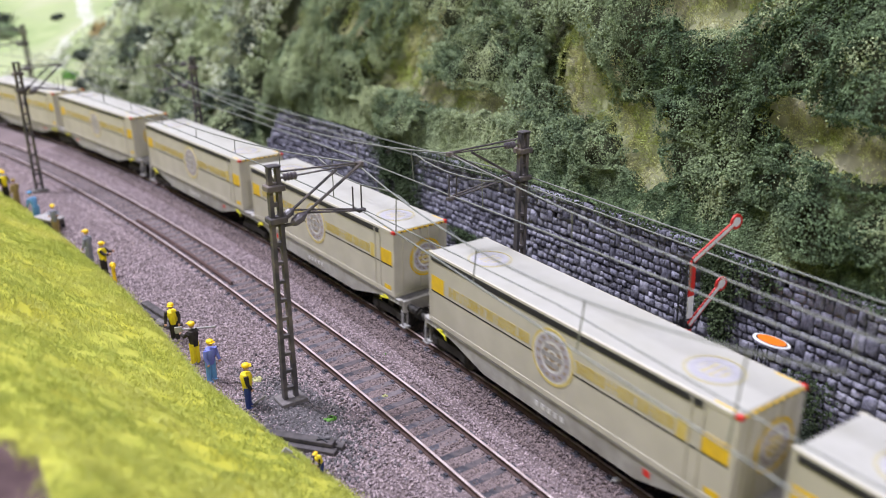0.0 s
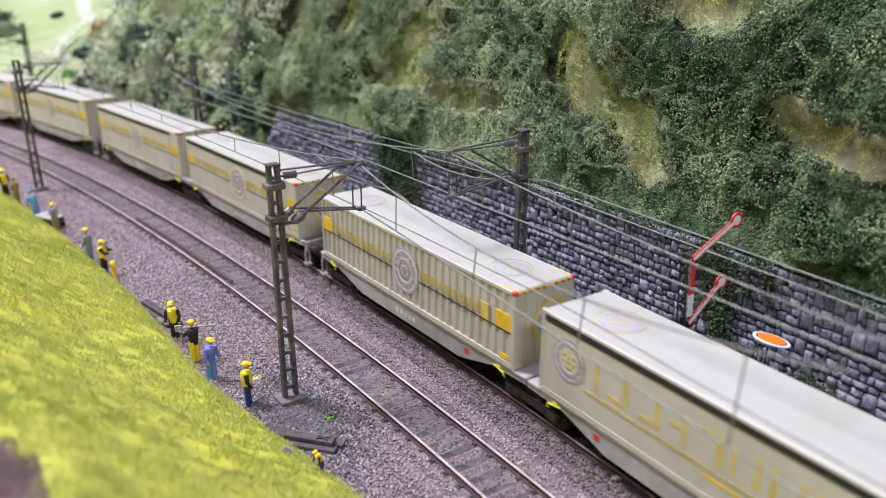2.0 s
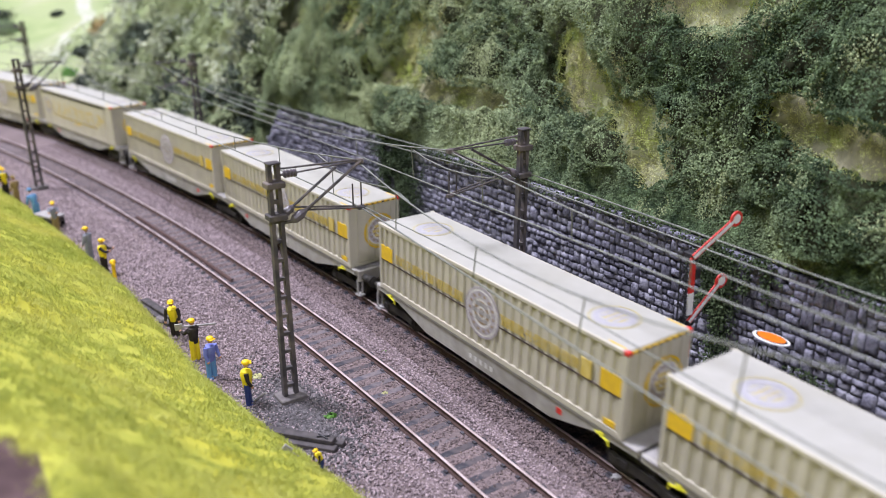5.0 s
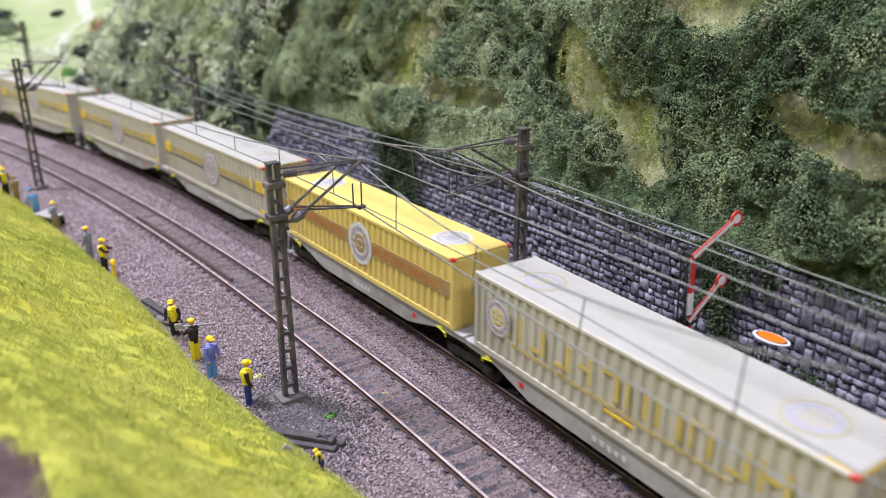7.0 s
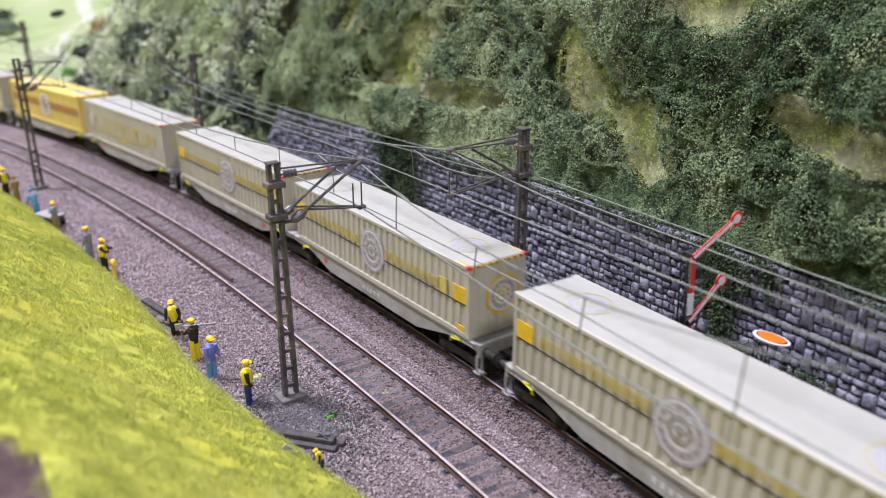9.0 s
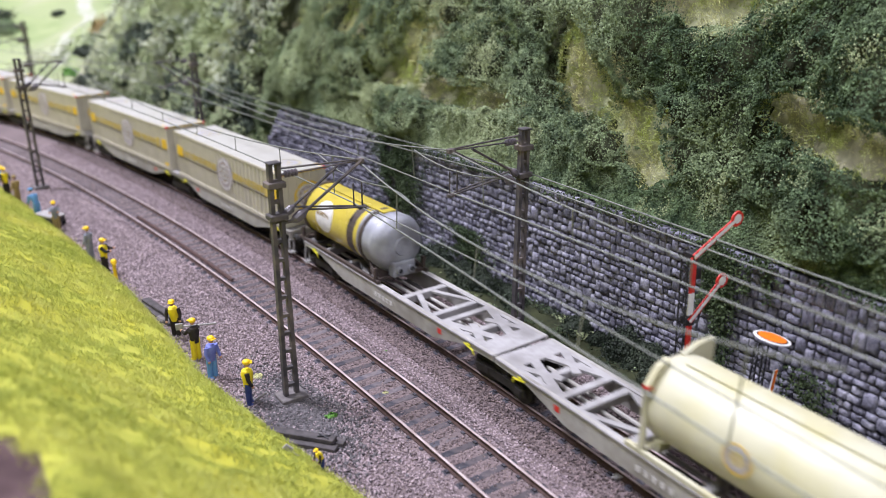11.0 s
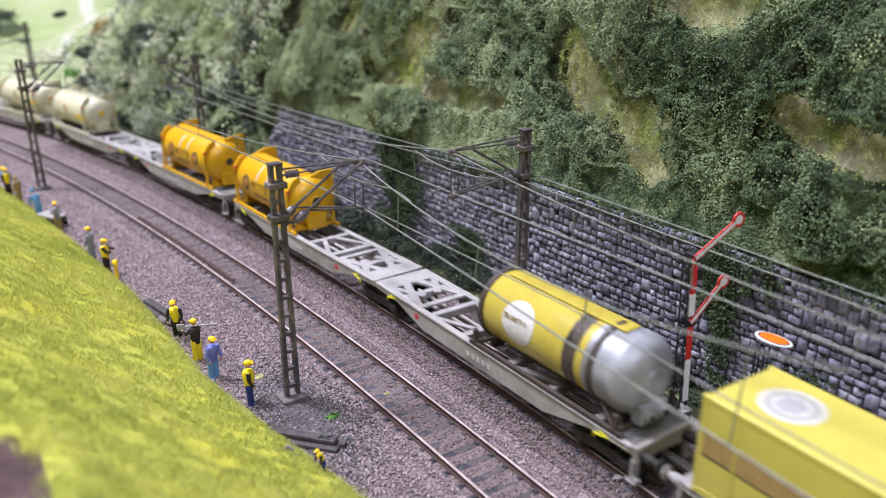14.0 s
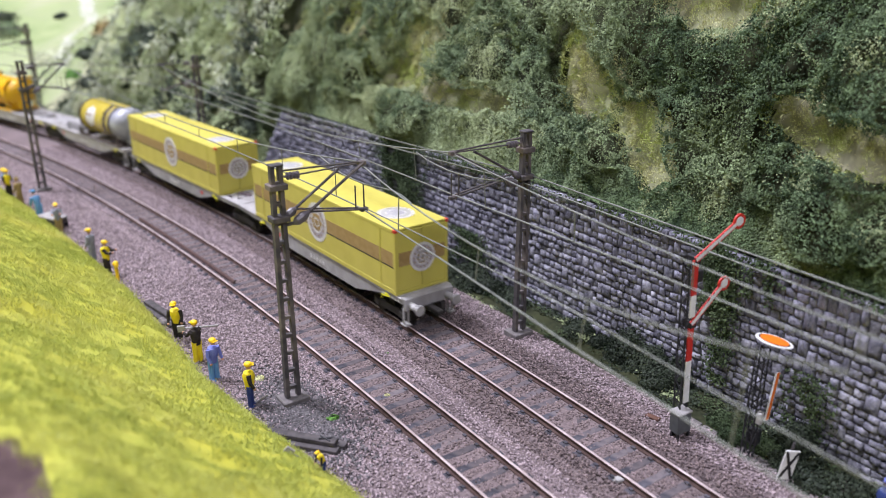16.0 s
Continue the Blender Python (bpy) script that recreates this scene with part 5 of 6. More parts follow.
def overhead():
    # near track
    c1 = [(-420, -46, 57), (-200, -46, 58.5), (-120, -45, 61), (0, -42, 67), (376, -49, 67), (760, -56, 67)]
    m1 = sagged(-190, 0, -44, -42, 86, 84.5, 12) + sagged(0, 376, -42, -49, 84.5, 84.5, 13)[1:] + sagged(376, 760, -49, -56, 84.5, 84.5, 13)[1:]
    c2 = [(-420, 0, 70), (-8, -5.0, 67.5), (324, 0, 67.5), (760, 6, 67.5)]
    m2 = sagged(-360, -8, 0, -6.2, 84.5, 84.5, 10) + sagged(-8, 324, -6.2, 0, 84.5, 84.5, 13)[1:] + sagged(324, 720, 0, 6, 84.5, 84.5, 13)[1:]
    for c, m, nm in ((c1, m1, "empty track"), (c2, m2, "container train")):
        wire("contact_wire", "grey-green contact wire over the " + nm, c, 0.32)
        wire("messenger_wire", "sagging grey-green messenger wire over the " + nm, m, 0.30)
        ca, ma = np.array(c, float), np.array(m, float)
        for s in np.arange(-170, 700, 47):
            o = np.interp(s, ca[:, 0], ca[:, 1])
            z0, z1 = np.interp(s, ca[:, 0], ca[:, 2]), np.interp(s, ma[:, 0], ma[:, 2])
            if s < ma[0, 0]:
                continue
            p, q = along(s, o, z0), along(s, np.interp(s, ma[:, 0], ma[:, 1]), z1)
            d = new("dropper_wire", Shape().tube(p, q, 0.22, 6).mesh("dropper_wire", WIRE))
            tagged(d, "thin upright dropper between messenger and contact wire", "overhead wire", "droppers")
    wire("contact_wire", "grey-green second contact wire over the empty track", [(-220, -33, 60), (-149, -32.5, 61), (-102, -31.5, 62), (-49, -35, 63.5), (-4, -41, 67)], 0.25)
    wire("stitch_wire", "thin grey stitch wire hanging below the mast's arm", [(-36, -41.5, 77.2), (-24, -40, 78.4), (-16, -40, 77.4), (-2, -42, 76.6), (12, -43, 77.6), (30, -43.5, 81.4)], 0.28)
    wire("stitch_wire", "thin grey stitch wire hanging below the mast's arm", [(-40, -5, 80.2), (-26, -5.5, 77.8), (-10, -6.2, 77), (6, -6, 77.8), (22, -5.6, 81)], 0.28)
    for o, z in ((33, 70.0), (29, 67.5)):
        wire("feeder_wire", "grey-green feeder wire along the stone wall", sagged(-400, -8, o, o, z, z, 2) + sagged(-8, 324, o, o - 6, z, z, 4)[1:], 0.28)


overhead()


# ---- signals beside the track ----
def lattice(sh, w, z0, z1, step, r=0.3):
    for x in (-w, w):
        for y in (-w, w):
            sh.tube((x, y, z0), (x, y, z1), r, 5)
    z, k = z0, 0
    while z + step <= z1 + 0.1:
        a, b = (-w, w) if k % 2 else (w, -w)
        for e in (-w, w):
            sh.tube((e, a, z), (e, b, z + step), r * 0.7, 4).tube((a, e, z), (b, e, z + step), r * 0.7, 4)
        z, k = z + step, k + 1
    return sh


def semaphore():
    th = thing("semaphore_signal", spot(-100, 28.8, -3.4, -6) @ pose(0, 0, 0, -3.5), "red and white two-arm semaphore signal with black lattice mast", "railway signal")
    part("mast", lattice(Shape(), 1.5, 0, 67, 3.6), SIGNALBLACK, th)
    part("relay_box", Shape().box(-4.2, 0.3, -1.6, 4.4, 2.6, 10.4, 0.3), BOXGREY, th, "grey relay box")
    part("box_lid", Shape().box(-4.5, 0.5, -1.9, 4.7, 10.3, 11.0, 0.2), DECK, th)
    part("box_foot", Shape().box(-4.0, -3.2, -1.4, -0.6, -1.2, 2.7).box(-4.0, -3.2, 3.4, 4.2, -1.2, 2.7).box(-1, -0.2, -1.2, 4.0, -1.2, 2.7), SIGNALBLACK, th)
    for z0, z1, m in ((13.5, 30, WHITE), (30, 42.6, RED), (46.5, 54.5, WHITE), (54.5, 67.3, RED)):
        part("post_plate", Shape().box(-2.3, -1.7, -1.5, 0.9, z0, z1, 0.1), m, th, "white post plate" if m is WHITE else "red post plate")
    for z, ln, name in ((67.3, 18.5, "upper_arm"), (44.2, 16.0, "lower_arm")):
        a = radians(28 if z > 50 else 41)
        d = Vector((0, -math.cos(a), math.sin(a)))
        w = Vector((0, d.z, -d.y)) * 1.1
        p, q = Vector((-2.6, 0, z)), Vector((-2.6, 0, z)) + d * ln

        def bar(u, wide, x0, x1):
            vs = [p - u * wide, q - u * wide, q + u * wide, p + u * wide]
            vs = [v + Vector((x0, 0, 0)) for v in vs] + [v + Vector((x1, 0, 0)) for v in vs]
            return Shape().add(vs, [(0, 1, 2, 3), (4, 7, 6, 5), (0, 4, 5, 1), (1, 5, 6, 2), (2, 6, 7, 3), (3, 7, 4, 0)])

        arm = part("signal_arm", bar(w, 1.0, 0.1, 0.5), RED, th, "red signal arm with white centre and round end")
        part("arm_face", bar(w, 0.55, -0.05, 0.15), WHITE, arm)
        e = q + d * 1.6
        part("end_disc", disc(e + Vector((0.5, 0, 0)), (-1, 0, 0), 2.6, 0.5), RED, arm)
        part("disc_face", disc(e + Vector((0.05, 0, 0)), (-1, 0, 0), 1.6, 0.15), WHITE, arm)
        part("pivot", Shape().box(-2.4, 1.6, -2.6, 0.4, z - 2, z + 1.2, 0.3), SIGNALBLACK, arm)
    part("lamp", Shape().box(-1.0, 1.4, -5.4, -2.8, 58, 62, 0.3).box(-1, 1.4, 2.2, 3.6, 67, 69.5, 0.3), SIGNALBLACK, th)
    return th


semaphore()


def disc_signal():
    th = thing("distant_signal", spot(-122.5, 36.0, -4, 8), "distant signal with a tilted orange disc and orange arm board", "railway signal")
    part("mast", lattice(Shape(), 1.5, 0, 42, 3.5), SIGNALBLACK, th)
    ax = Vector((-0.08, -0.2, 0.97)).normalized()
    c = Vector((-1.0, -4.4, 43.3))
    d = part("signal_disc", disc(c, ax, 5.9, 0.4), WHITE, th, "tilted orange disc with white and black rings")
    part("black_ring", disc(c + ax * 0.38, ax, 4.9, 0.12), BLACK, d)
    part("disc_face", disc(c + ax * 0.48, ax, 4.5, 0.12), ORANGE, d)
    w = Vector((0, -0.17, 0.98))
    p = Vector((-2.6, -5.2, 14.5))
    q = p + w * 17
    u = Vector((0, 1.4, 0.2))

    def board(k, x0, x1, m):
        pts = [p - u * k, q - u * k, q + u * k, p + u * k]
        vs = [v + Vector((x0, 0, 0)) for v in pts] + [v + Vector((x1, 0, 0)) for v in pts]
        return Shape().add(vs, [(0, 1, 2, 3), (4, 7, 6, 5), (0, 4, 5, 1), (1, 5, 6, 2), (2, 6, 7, 3), (3, 7, 4, 0)])

    b = part("arm_board", board(1.0, 0, 0.4, WHITE), WHITE, th, "orange arm board with white edge")
    part("board_face", board(0.62, -0.12, 0.05, ORANGE), ORANGE, b)
    part("counterweight", Shape().box(-2, 2, -4.6, -2.0, 5, 11, 0.4).tube((0, -2, 20), (-2, -5, 22), 0.5, 6), SIGNALBLACK, th)
    part("lamp", Shape().box(-3.6, -1.6, -0.6, 1.6, 15.5, 20, 0.4), DECK, th)
    return th


disc_signal()


def cross_board():
    th = thing("track_sign", spot(-137, 33.5, -4, -28) @ pose(0, 0, 0, 9), "white upright board with a black cross on a post", "track sign")
    part("post", Shape().tube((0, 0, -0.5), (0, 0, 16), 0.45, 8), MAST, th)
    b = part("board", Shape().box(-0.9, -0.4, -2.4, 2.4, 3.0, 13.5, 0.1), WHITE, th)
    sh = Shape()
    for d in (-1, 1):
        p, q, w = Vector((-1.05, d * -2.0, 3.4)), Vector((-1.05, d * 2.0, 13.1)), Vector((0, 0.45, 0))
        pts = [p - w, q - w, q + w, p + w]
        vs = [v + Vector((-0.1 - 0.05 * d, 0, 0)) for v in pts] + [v + Vector((0.2, 0, 0)) for v in pts]
        sh.add(vs, [(0, 1, 2, 3), (4, 7, 6, 5), (0, 4, 5, 1), (1, 5, 6, 2), (2, 6, 7, 3), (3, 7, 4, 0)])
    part("cross", sh, BLACK, b)


cross_board()


# ---- model figures: each one plain mesh ----
def figurine(s, o, turn, label, top, legs, head=HELMET, bend=0.0, arms="down", z=-3.4, high=19.5):
    sh = Shape()
    k = high / 20.0
    hip, sho = Vector((0, 0, 9.2)), Vector((bend * 5, 0, 15.6 - bend * 1.2))
    sh.k = 1
    for sd in (-1, 1):
        sh.lathe((0.6 * sd * (0.4 + bend), sd * 1.1, 0.2), (0, sd * 0.95, 9.6), [(0, 1.0), (0.5, 1.15), (1, 1.4)], 9)
        sh.blob((0.6 + 0.4 * sd * bend, sd * 1.15, 0.5), (1.6, 0.9, 0.6), 8, 5)
    sh.k = 0
    sh.lathe(hip - Vector((0, 0, 0.8)), sho, [(0, 1.7), (0.35, 1.9), (0.75, 2.4), (0.95, 1.9), (1, 1.0)], 12)
    for sd in (-1, 1):
        a = sho + Vector((0, sd * 2.3, -0.7))
        if arms == "front":
            e = a + Vector((2.4, sd * 0.3, -2.2))
            h = e + Vector((2.6, -sd * 0.4, 0.6))
        else:
            e = a + Vector((0.3, sd * 0.7, -3.0))
            h = e + Vector((1.4, -sd * 0.1, -2.6))
        sh.k = 3
        sh.lathe(a, e, [(0, 0.95), (1, 0.75)], 8).lathe(e, h, [(0, 0.75), (1, 0.55)], 8)
        sh.k = 4
        sh.blob(h, 0.65, 7, 5)
    hd = sho + Vector((bend * 1.4 + 0.2, 0, 2.2))
    sh.k = 4
    sh.blob(hd, (1.15, 1.05, 1.35), 10, 7)
    sh.k = 2
    sh.blob(hd + Vector((0, 0, 0.8)), (1.65, 1.5, 1.1), 12, 7)
    sh.box(hd.x - 0.3, hd.x + 2.1, -1.2, 1.2, hd.z + 0.55, hd.z + 0.85, 0.1)
    sh.v = [(x * k, y * k, zz * k) for x, y, zz in sh.v]
    sl = (VEST, legs, head, DARKCLOTH, SKIN) if top == "vest" else (top, legs, head, top, SKIN)
    zz = max(z, float(ground_z(np.float64(s), np.float64(o))) - 0.3)
    ob = new("figurine", sh.mesh("figurine", *sl, smooth=True))
    ob.matrix_basis = spot(s, o, zz, turn)
    return tagged(ob, label, "model figure", "track workers")


figurine(2.5, -90, 250, "painted model worker figure in yellow vest and navy trousers", "vest", NAVY)
figurine(31, -94, 200, "painted model worker figure in violet-blue overall and yellow helmet", BLUE, LTBLUE, bend=0.15)
figurine(50, -94, 20, "painted model worker figure in dark jacket shouldering a rod", DARKCLOTH, VEST, arms="front")
figurine(77, -93.5, 150, "painted model worker figure in yellow vest bending forward", "vest", DARKCLOTH, bend=0.3)
figurine(196, -98, 40, "painted model worker figure in grey jacket", GREYCLOTH, GREYCLOTH)
figurine(173, -97, 230, "painted model worker figure in yellow vest and brown trousers", "vest", DARKCLOTH, arms="front")
figurine(268, -97, 160, "painted model worker figure in grey jacket holding a slab", GREYCLOTH, BROWNCLOTH, arms="front")
figurine(293, -101, 20, "painted model worker figure in light blue overall bending", LTBLUE, LTBLUE, head=LTBLUE, bend=0.5)
figurine(344, -100, 30, "painted model worker figure in ochre-brown clothes", BROWNCLOTH, BROWNCLOTH, head=BROWNCLOTH)
figurine(352, -104, 200, "painted model worker figure in yellow vest and dark trousers", "vest", DARKCLOTH)
figurine(366, -102, 80, "painted model worker figure in light blue jacket", LTBLUE, NAVY)
figurine(-58, -88.8, 100, "painted model worker figure with yellow helmet kneeling behind grass", "vest", NAVY, bend=0.6, high=9.5)
figurine(-166, 37.5, 200, "painted model worker figure in bright blue overall by the track", NAVY, NAVY, head=BLUE, z=-4)


# ---- clutter beside the near track ----
def planks(s, o, turn, ln, label):
    th = thing("plank_stack", spot(s, o, -3.2, turn), label, "plank stack")
    part("plank", Shape().box(-ln / 2, ln / 2, -3.4, -0.2, 0, 2.2, 0.2), PLANK, th)
    part("plank", Shape().box(-ln / 2 + 1.5, ln / 2 - 1, 0.1, 3.3, 0, 2.0, 0.2), PLANK, th)
    part("plank", Shape().box(-ln / 2 + 3, ln / 2 - 2, -2.2, 1.2, 2.2, 3.8, 0.2), PLANK, th)
    part("iron_dog", Shape().tube((-ln / 2 + 5, -1.5, 4.0), (-ln / 2 + 9, 0.5, 4.2), 0.3, 6).tube((-ln / 2 + 5, 0.5, 4.0), (-ln / 2 + 9, -1.3, 4.2), 0.3, 6), SIGNALBLACK, th)


planks(-31, -86, 40, 34, "dark tarred planks stacked at the foot of the grass")
planks(104, -92.5, 8, 34, "dark tarred planks lying at the grass edge")


def hand_tool(name, label, s, o, z, turn, tilt, ln):
    ob = new(name, Shape().tube((-ln / 2, 0, 0), (ln / 2, 0, 0), 0.45, 6).box(ln / 2 - 1.5, ln / 2 + 1.5, -0.4, 0.4, -1.4, 1.4, 0.1).mesh(name, PRINTGREY))
    ob.matrix_basis = spot(s, o, z, turn) @ pose(0, 0, 0, 0, tilt, 0)
    tagged(ob, label, "tool")


hand_tool("shovel", "small pale shovel standing by a worker figure", 1, -86.5, -0.6, 30, 40, 9)
hand_tool("tamping_rod", "long grey rod carried on a worker figure's shoulder", 51.5, -91.5, 11.3, 60, 3, 15)
hand_tool("pickaxe", "thin pickaxe handle leaning behind the grass", -50, -92, 3.5, 60, -40, 12)


def slab_cart():
    th = thing("hand_cart", spot(281, -97, -3.2, 20), "dark hand cart with a pale grey slab on it", "hand cart")
    part("tray", Shape().box(-8, 8, -4.5, 4.5, 3, 6.5, 0.4), PLANK, th)
    part("slab", Shape().box(-9, 9, -4.8, 4.8, 6.5, 7.8, 0.3), PRINTGREY, th)
    for x in (-5, 5):
        part("wheel", Shape().tube((x, -5.2, 2.2), (x, -4.5, 2.2), 2.2, 14).tube((x, 4.5, 2.2), (x, 5.2, 2.2), 2.2, 14), SIGNALBLACK, th)


slab_cart()


def surveying_post():
    ob = new("surveying_post", Shape().tube((0, 0, 0), (0, 0, 10), 0.9, 8).tube((0, 0, 9), (0, 5, 10.5), 0.9, 8).blob((0, 0, 10), 1.6, 8, 6).mesh("surveying_post", HELMET, smooth=True))
    ob.matrix_basis = spot(160, -96, -2.5, 80)
    tagged(ob, "small yellow signal post at the grass edge", "post")


surveying_post()


def clod(name, label, s, o, r, n, material, size, category="bush", z=None, squash=0.8):
    """A bush: short stems and many small leaves in uneven clumps."""
    c = along(s, o, -3.2 if z is None else z)
    g = rng.normal(size=(n, 3))
    g /= np.linalg.norm(g, axis=1, keepdims=True)
    lump = 0.6 + 0.75 * fnoise(g[:, 0] * 2.2 + s, g[:, 1] * 2.2 + g[:, 2] * 2.0 + o, 51, 2)
    g[:, 2] = abs(g[:, 2])
    P = c + g * (r * lump * rng.uniform(0.45, 1.0, n) ** 0.5)[:, None] * np.array([1, 1, squash])
    th = thing(name, pose(0, 0, 0), label, category, "bushes")
    part("foliage", leaf_mesh("foliage", P, g, size, material), None, th)
    sh = Shape()
    for k in range(5):
        a = 1.3 * k
        sh.tube(tuple(c), tuple(c + np.array([math.cos(a) * r * 0.45, math.sin(a) * r * 0.45, r * 0.6 * squash])), 0.35, 5, 0.15)
    part("stem", sh, DARKFRAME, th)


r7 = random.Random(7)
for k in range(15):
    s = -72 + k * 12 + r7.uniform(-4, 4)
    if -12 < s < 2:
        continue
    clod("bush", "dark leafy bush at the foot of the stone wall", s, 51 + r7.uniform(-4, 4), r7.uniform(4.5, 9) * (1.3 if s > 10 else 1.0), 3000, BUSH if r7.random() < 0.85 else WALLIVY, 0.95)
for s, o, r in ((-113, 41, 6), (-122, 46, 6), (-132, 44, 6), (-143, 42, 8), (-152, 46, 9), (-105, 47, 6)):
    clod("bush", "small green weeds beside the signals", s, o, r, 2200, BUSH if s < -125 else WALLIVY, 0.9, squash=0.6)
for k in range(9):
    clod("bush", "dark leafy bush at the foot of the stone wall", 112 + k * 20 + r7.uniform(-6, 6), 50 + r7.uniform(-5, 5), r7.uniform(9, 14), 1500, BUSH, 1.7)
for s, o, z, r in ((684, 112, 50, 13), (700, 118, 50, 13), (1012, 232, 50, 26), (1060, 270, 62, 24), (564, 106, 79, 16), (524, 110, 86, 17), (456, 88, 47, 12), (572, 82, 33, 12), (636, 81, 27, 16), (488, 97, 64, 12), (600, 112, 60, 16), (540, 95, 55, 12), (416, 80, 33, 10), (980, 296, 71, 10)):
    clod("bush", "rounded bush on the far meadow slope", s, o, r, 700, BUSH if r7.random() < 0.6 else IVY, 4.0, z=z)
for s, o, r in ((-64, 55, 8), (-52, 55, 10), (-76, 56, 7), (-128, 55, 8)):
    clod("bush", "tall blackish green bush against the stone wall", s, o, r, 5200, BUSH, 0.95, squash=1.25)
clod("bush", "brown autumn bush on the far meadow slope", 756, 180, 16, 700, BROWNCLOTH, 4.0, z=64, squash=1.3)
clod("bush", "fresh green bush below the far meadow", 690, 92, 12, 500, FRESH, 3.0, z=30)
clod("bush", "pale green bush on the far slope", 430, 88, 11, 700, IVYPALE, 2.4, z=40, squash=1.4)
clod("weed", "fresh green weed in the ballast", -24, -69, 2.2, 90, FRESH, 1.3, "weed", squash=0.9)
clod("weed", "small yellowish weed between the tracks", -22, -45, 1.2, 40, STRAW, 1.0, "weed", z=-2.6)
clod("weed", "small green weed between the tracks", 8, -27, 1.0, 40, FRESH, 1.0, "weed", z=-3.2)


def wall_ivy():
    """Ivy that hangs down over the stone wall."""
    P, N = [], []
    for a, z0, z1, wd, n in ((-92, 4, 56, 5, 2200), (-86, 30, 58, 8, 2600), (128, 4, 54, 17, 9000), (122, 20, 56, 20, 6000), (-104, 42, 57, 6, 900), (62, 2, 20, 14, 3000),
                             (-40, 54, 58, 40, 900), (60, 53, 58, 60, 1500), (230, 54, 58, 70, 900), (-150, 54, 58, 30, 500), (-128, 2, 24, 9, 1000)):
        s = a + rng.normal(size=n) * wd * 0.55
        z = rng.uniform(z0, z1, n)
        o = 58.6 - rng.uniform(0, 3.2, n) * (0.5 + fnoise(s / 6, z / 6, 61))
        keep = fnoise(s / 8, z / 10, 63, 2) > 0.36
        P.append(along(s, o, z)[keep])
        t = heading(s)[keep]
        N.append(np.stack([-np.sin(t), np.cos(t), np.full(len(t), 0.35)], -1))
    # the leaf colour holds the wall's shade
    tagged(new("wall_ivy", leaf_mesh("wall_ivy", np.concatenate(P), np.concatenate(N), 1.0, WALLIVY)), "ivy trailing down the stone wall, darkened for its shade", "ivy", kind="stuff")


wall_ivy()


def verge():
    """Low weeds on the strip between ballast and wall, colours darkened for its shade."""
    n = 30000
    s, o = -195 + 480 * rng.uniform(0, 1, n) ** 1.2, rng.uniform(37, 60, n)
    keep = fnoise(s / 10, o / 7, 71, 3) > rng.uniform(0.34, 0.6, n)
    s, o = s[keep], o[keep]
    P = along(s, o, -3.3 + 3.2 * fnoise(s / 7, o / 7, 72, 2) * rng.uniform(0.2, 1, len(s)))
    N = np.zeros_like(P)
    N[:, 2] = 1
    tint = fnoise(s / 16, o / 9, 73, 2) + rng.uniform(-0.1, 0.1, len(s))
    for name, m, sel, label in (("verge_weed", WALLIVY, tint < 0.36, "low green weeds along the foot of the wall, darkened for shade"), ("verge_weed", BUSH, (tint >= 0.36) & (tint < 0.68), "low weeds along the foot of the wall, blackened for its shade"), ("verge_grass", IVYPALE, tint >= 0.68, "dry yellowish grass tufts along the foot of the wall")):
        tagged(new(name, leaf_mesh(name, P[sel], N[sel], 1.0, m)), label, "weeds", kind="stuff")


verge()


def cable_trough():
    ss = np.arange(-200, -88, 14.0)
    for a in ss:
        ob = new("trough_cover", Shape().box(0.2, 13.6, -1.6, 1.6, -1.2, 0.9, 0.15).mesh("trough_cover", CONCRETE))
        ob.matrix_basis = spot(a, 38.2, -3.6)
        tagged(ob, "grey concrete cable trough slab beside the ballast", "trough cover", "cable trough slabs")


cable_trough()


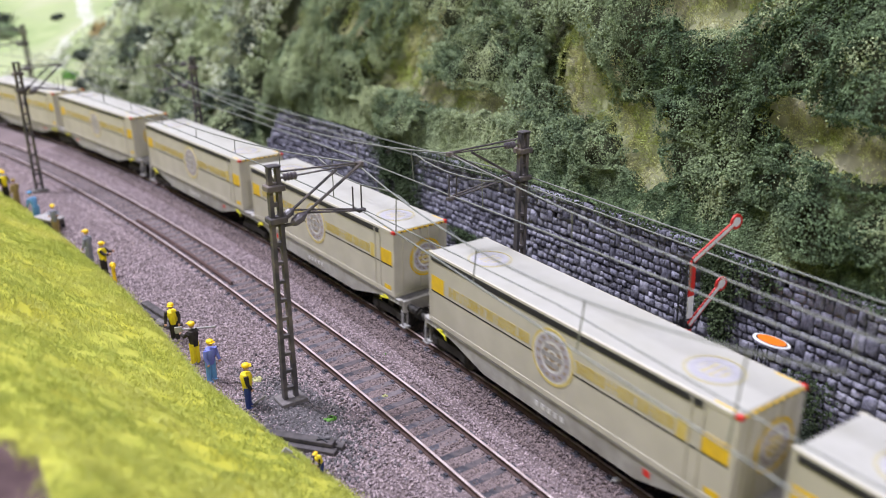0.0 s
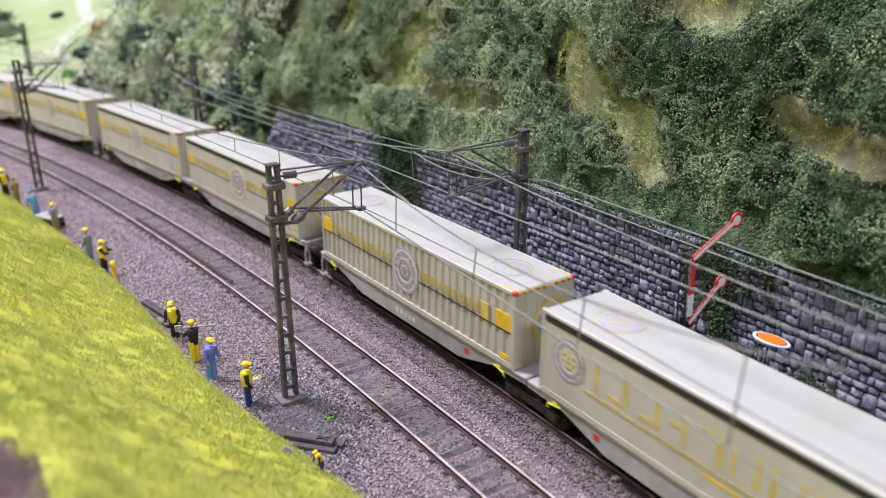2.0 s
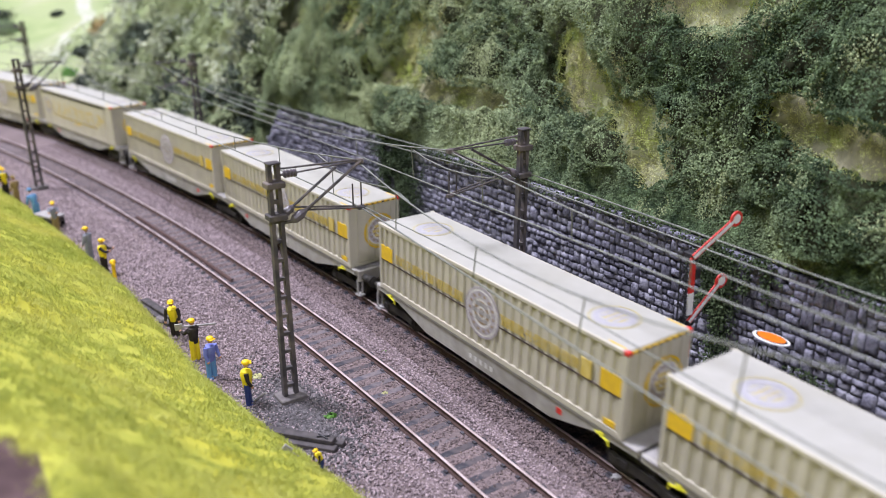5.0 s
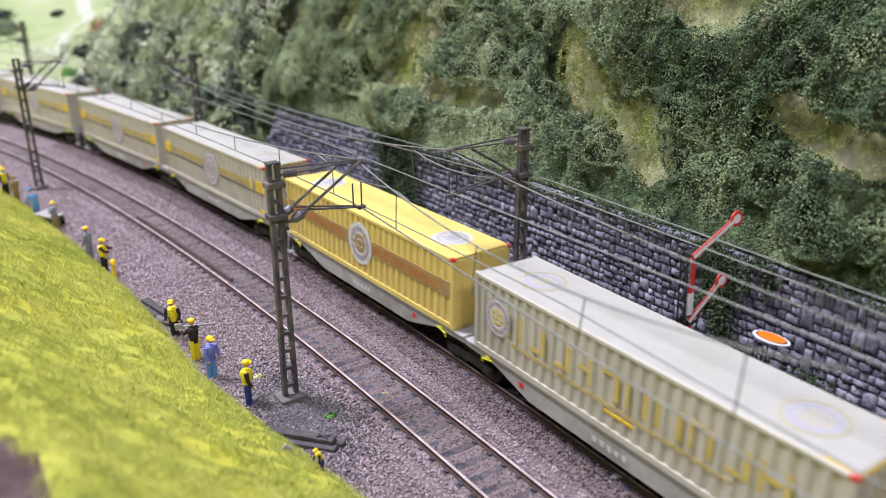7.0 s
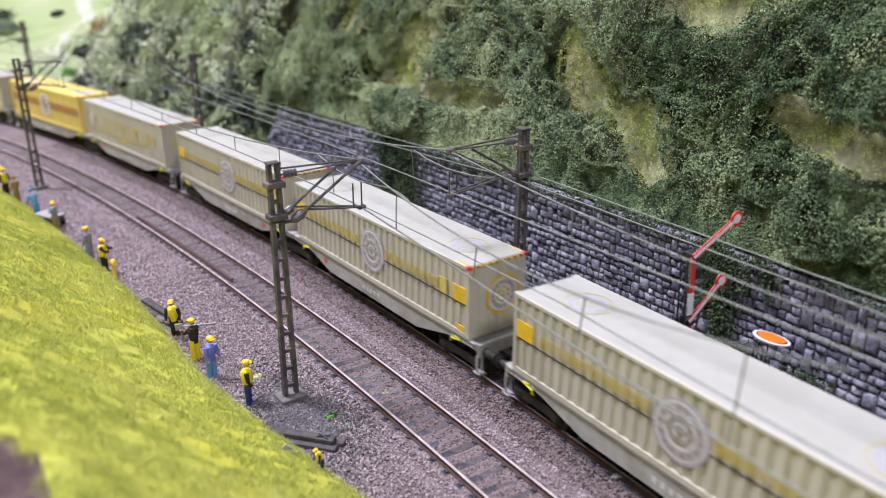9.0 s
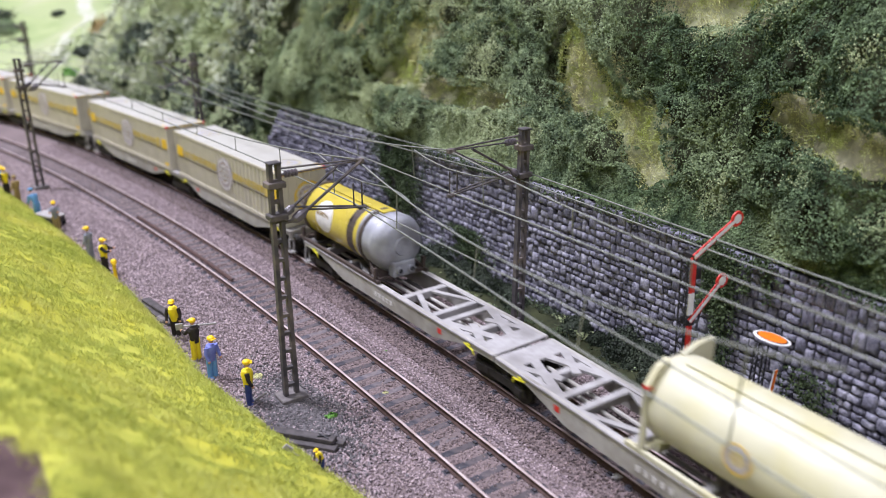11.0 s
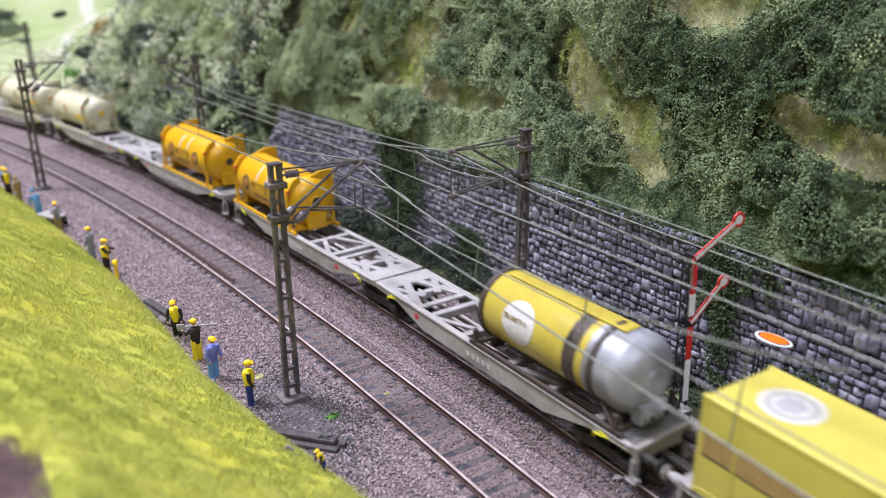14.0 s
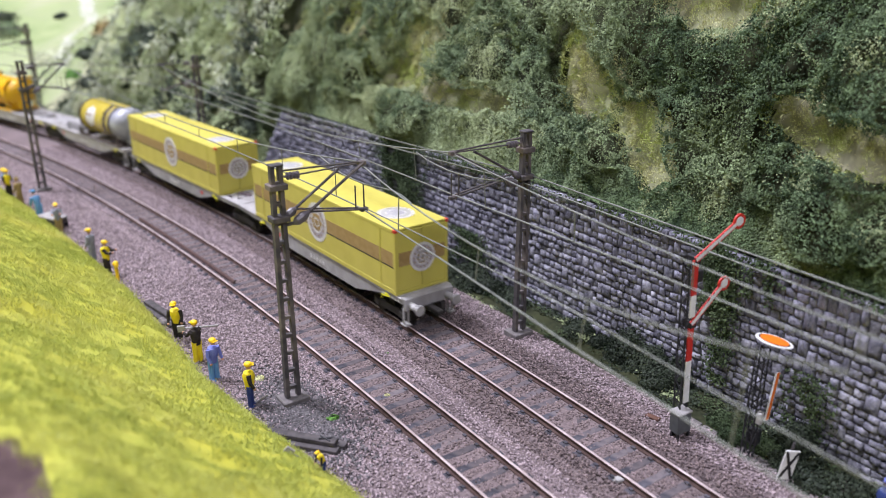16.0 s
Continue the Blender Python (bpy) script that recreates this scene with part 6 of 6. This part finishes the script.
def trackside_finds():
    ob = new("loose_board", Shape().box(-2.6, 2.6, -1.2, 1.2, 0, 0.7, 0.15).mesh("loose_board", RUSTBOARD))
    ob.matrix_basis = spot(-89, 28.0, -3.2, 12)
    tagged(ob, "rust-brown board lying on the ballast by the relay box", "board")
    ob = new("point_lock", Shape().box(-1.6, 1.6, -1.2, 1.2, 0, 1.2, 0.2).tube((-2.4, 0.4, 0.7), (2.6, 0.4, 0.9), 0.4, 6).mesh("point_lock", DECK))
    ob.matrix_basis = spot(-109, -9.3, -2.4, 70)
    tagged(ob, "small pale grey metal fitting beside the rail", "rail fitting")
    sh = Shape()
    for k in range(3):
        sh.blob((k * 2.6 - 2.6, 0.6 * (k % 2), 1.0), (2.6, 2.0, 1.9), 8, 5)
    ob = new("rubble_stone", sh.mesh("rubble_stone", CONCRETE))
    ob.matrix_basis = spot(95, -93.2, -3.6, 20)
    tagged(ob, "pale grey rubble stone beside the tarred planks", "stone")


trackside_finds()
clod("weed", "dry yellowish grass tuft beside a worker figure", 20, -79.5, 2.6, 110, STRAW, 1.1, "weed", squash=0.6)


# ---- movement ----
KNOTS = [(0, -3588.6), (1.5, -3269.8), (3, -2960.1), (4, -2758.5), (6.5, -2246.4), (7.5, -2015.6), (9, -1653.5), (12, -909.0), (14.5, -281.7), (16, 94.0)]


def train_at(t):
    """Where the tail unit stands on the line at t, by smooth steps between the knots."""
    kt, ks = [k[0] for k in KNOTS], [k[1] for k in KNOTS]
    n = len(kt)
    v = [(ks[1] - ks[0]) / (kt[1] - kt[0])] + [(ks[i + 1] - ks[i - 1]) / (kt[i + 1] - kt[i - 1]) for i in range(1, n - 1)] + [(ks[-1] - ks[-2]) / (kt[-1] - kt[-2])]
    i = max(0, min(n - 2, sum(1 for k in kt if k <= t) - 1))
    h = kt[i + 1] - kt[i]
    u = (t - kt[i]) / h
    return ((2 * u ** 3 - 3 * u ** 2 + 1) * ks[i] + (u ** 3 - 2 * u ** 2 + u) * h * v[i] + (-2 * u ** 3 + 3 * u ** 2) * ks[i + 1] + (u ** 3 - u ** 2) * h * v[i + 1])


def ride(c, shift, turned):
    rows = []
    for k in range(33):
        t = k * 0.5
        s = train_at(t) + c
        a, b = along(s - 50, 0.0), along(s + 50, 0.0)
        d = (b - a) / np.hypot(*(b - a)[:2])
        m = (a + b) / 2 + d * shift
        ang = math.degrees(math.atan2(d[1], d[0])) + (180 if turned else 0)
        rows.append((t, pose(m[0] * MM, m[1] * MM, 0, 0, 0, ang)))
    return rows


def motions():
    for ob, c, shift, turned in MOVERS:
        walk(ob, ride(c, shift, turned))


motions()
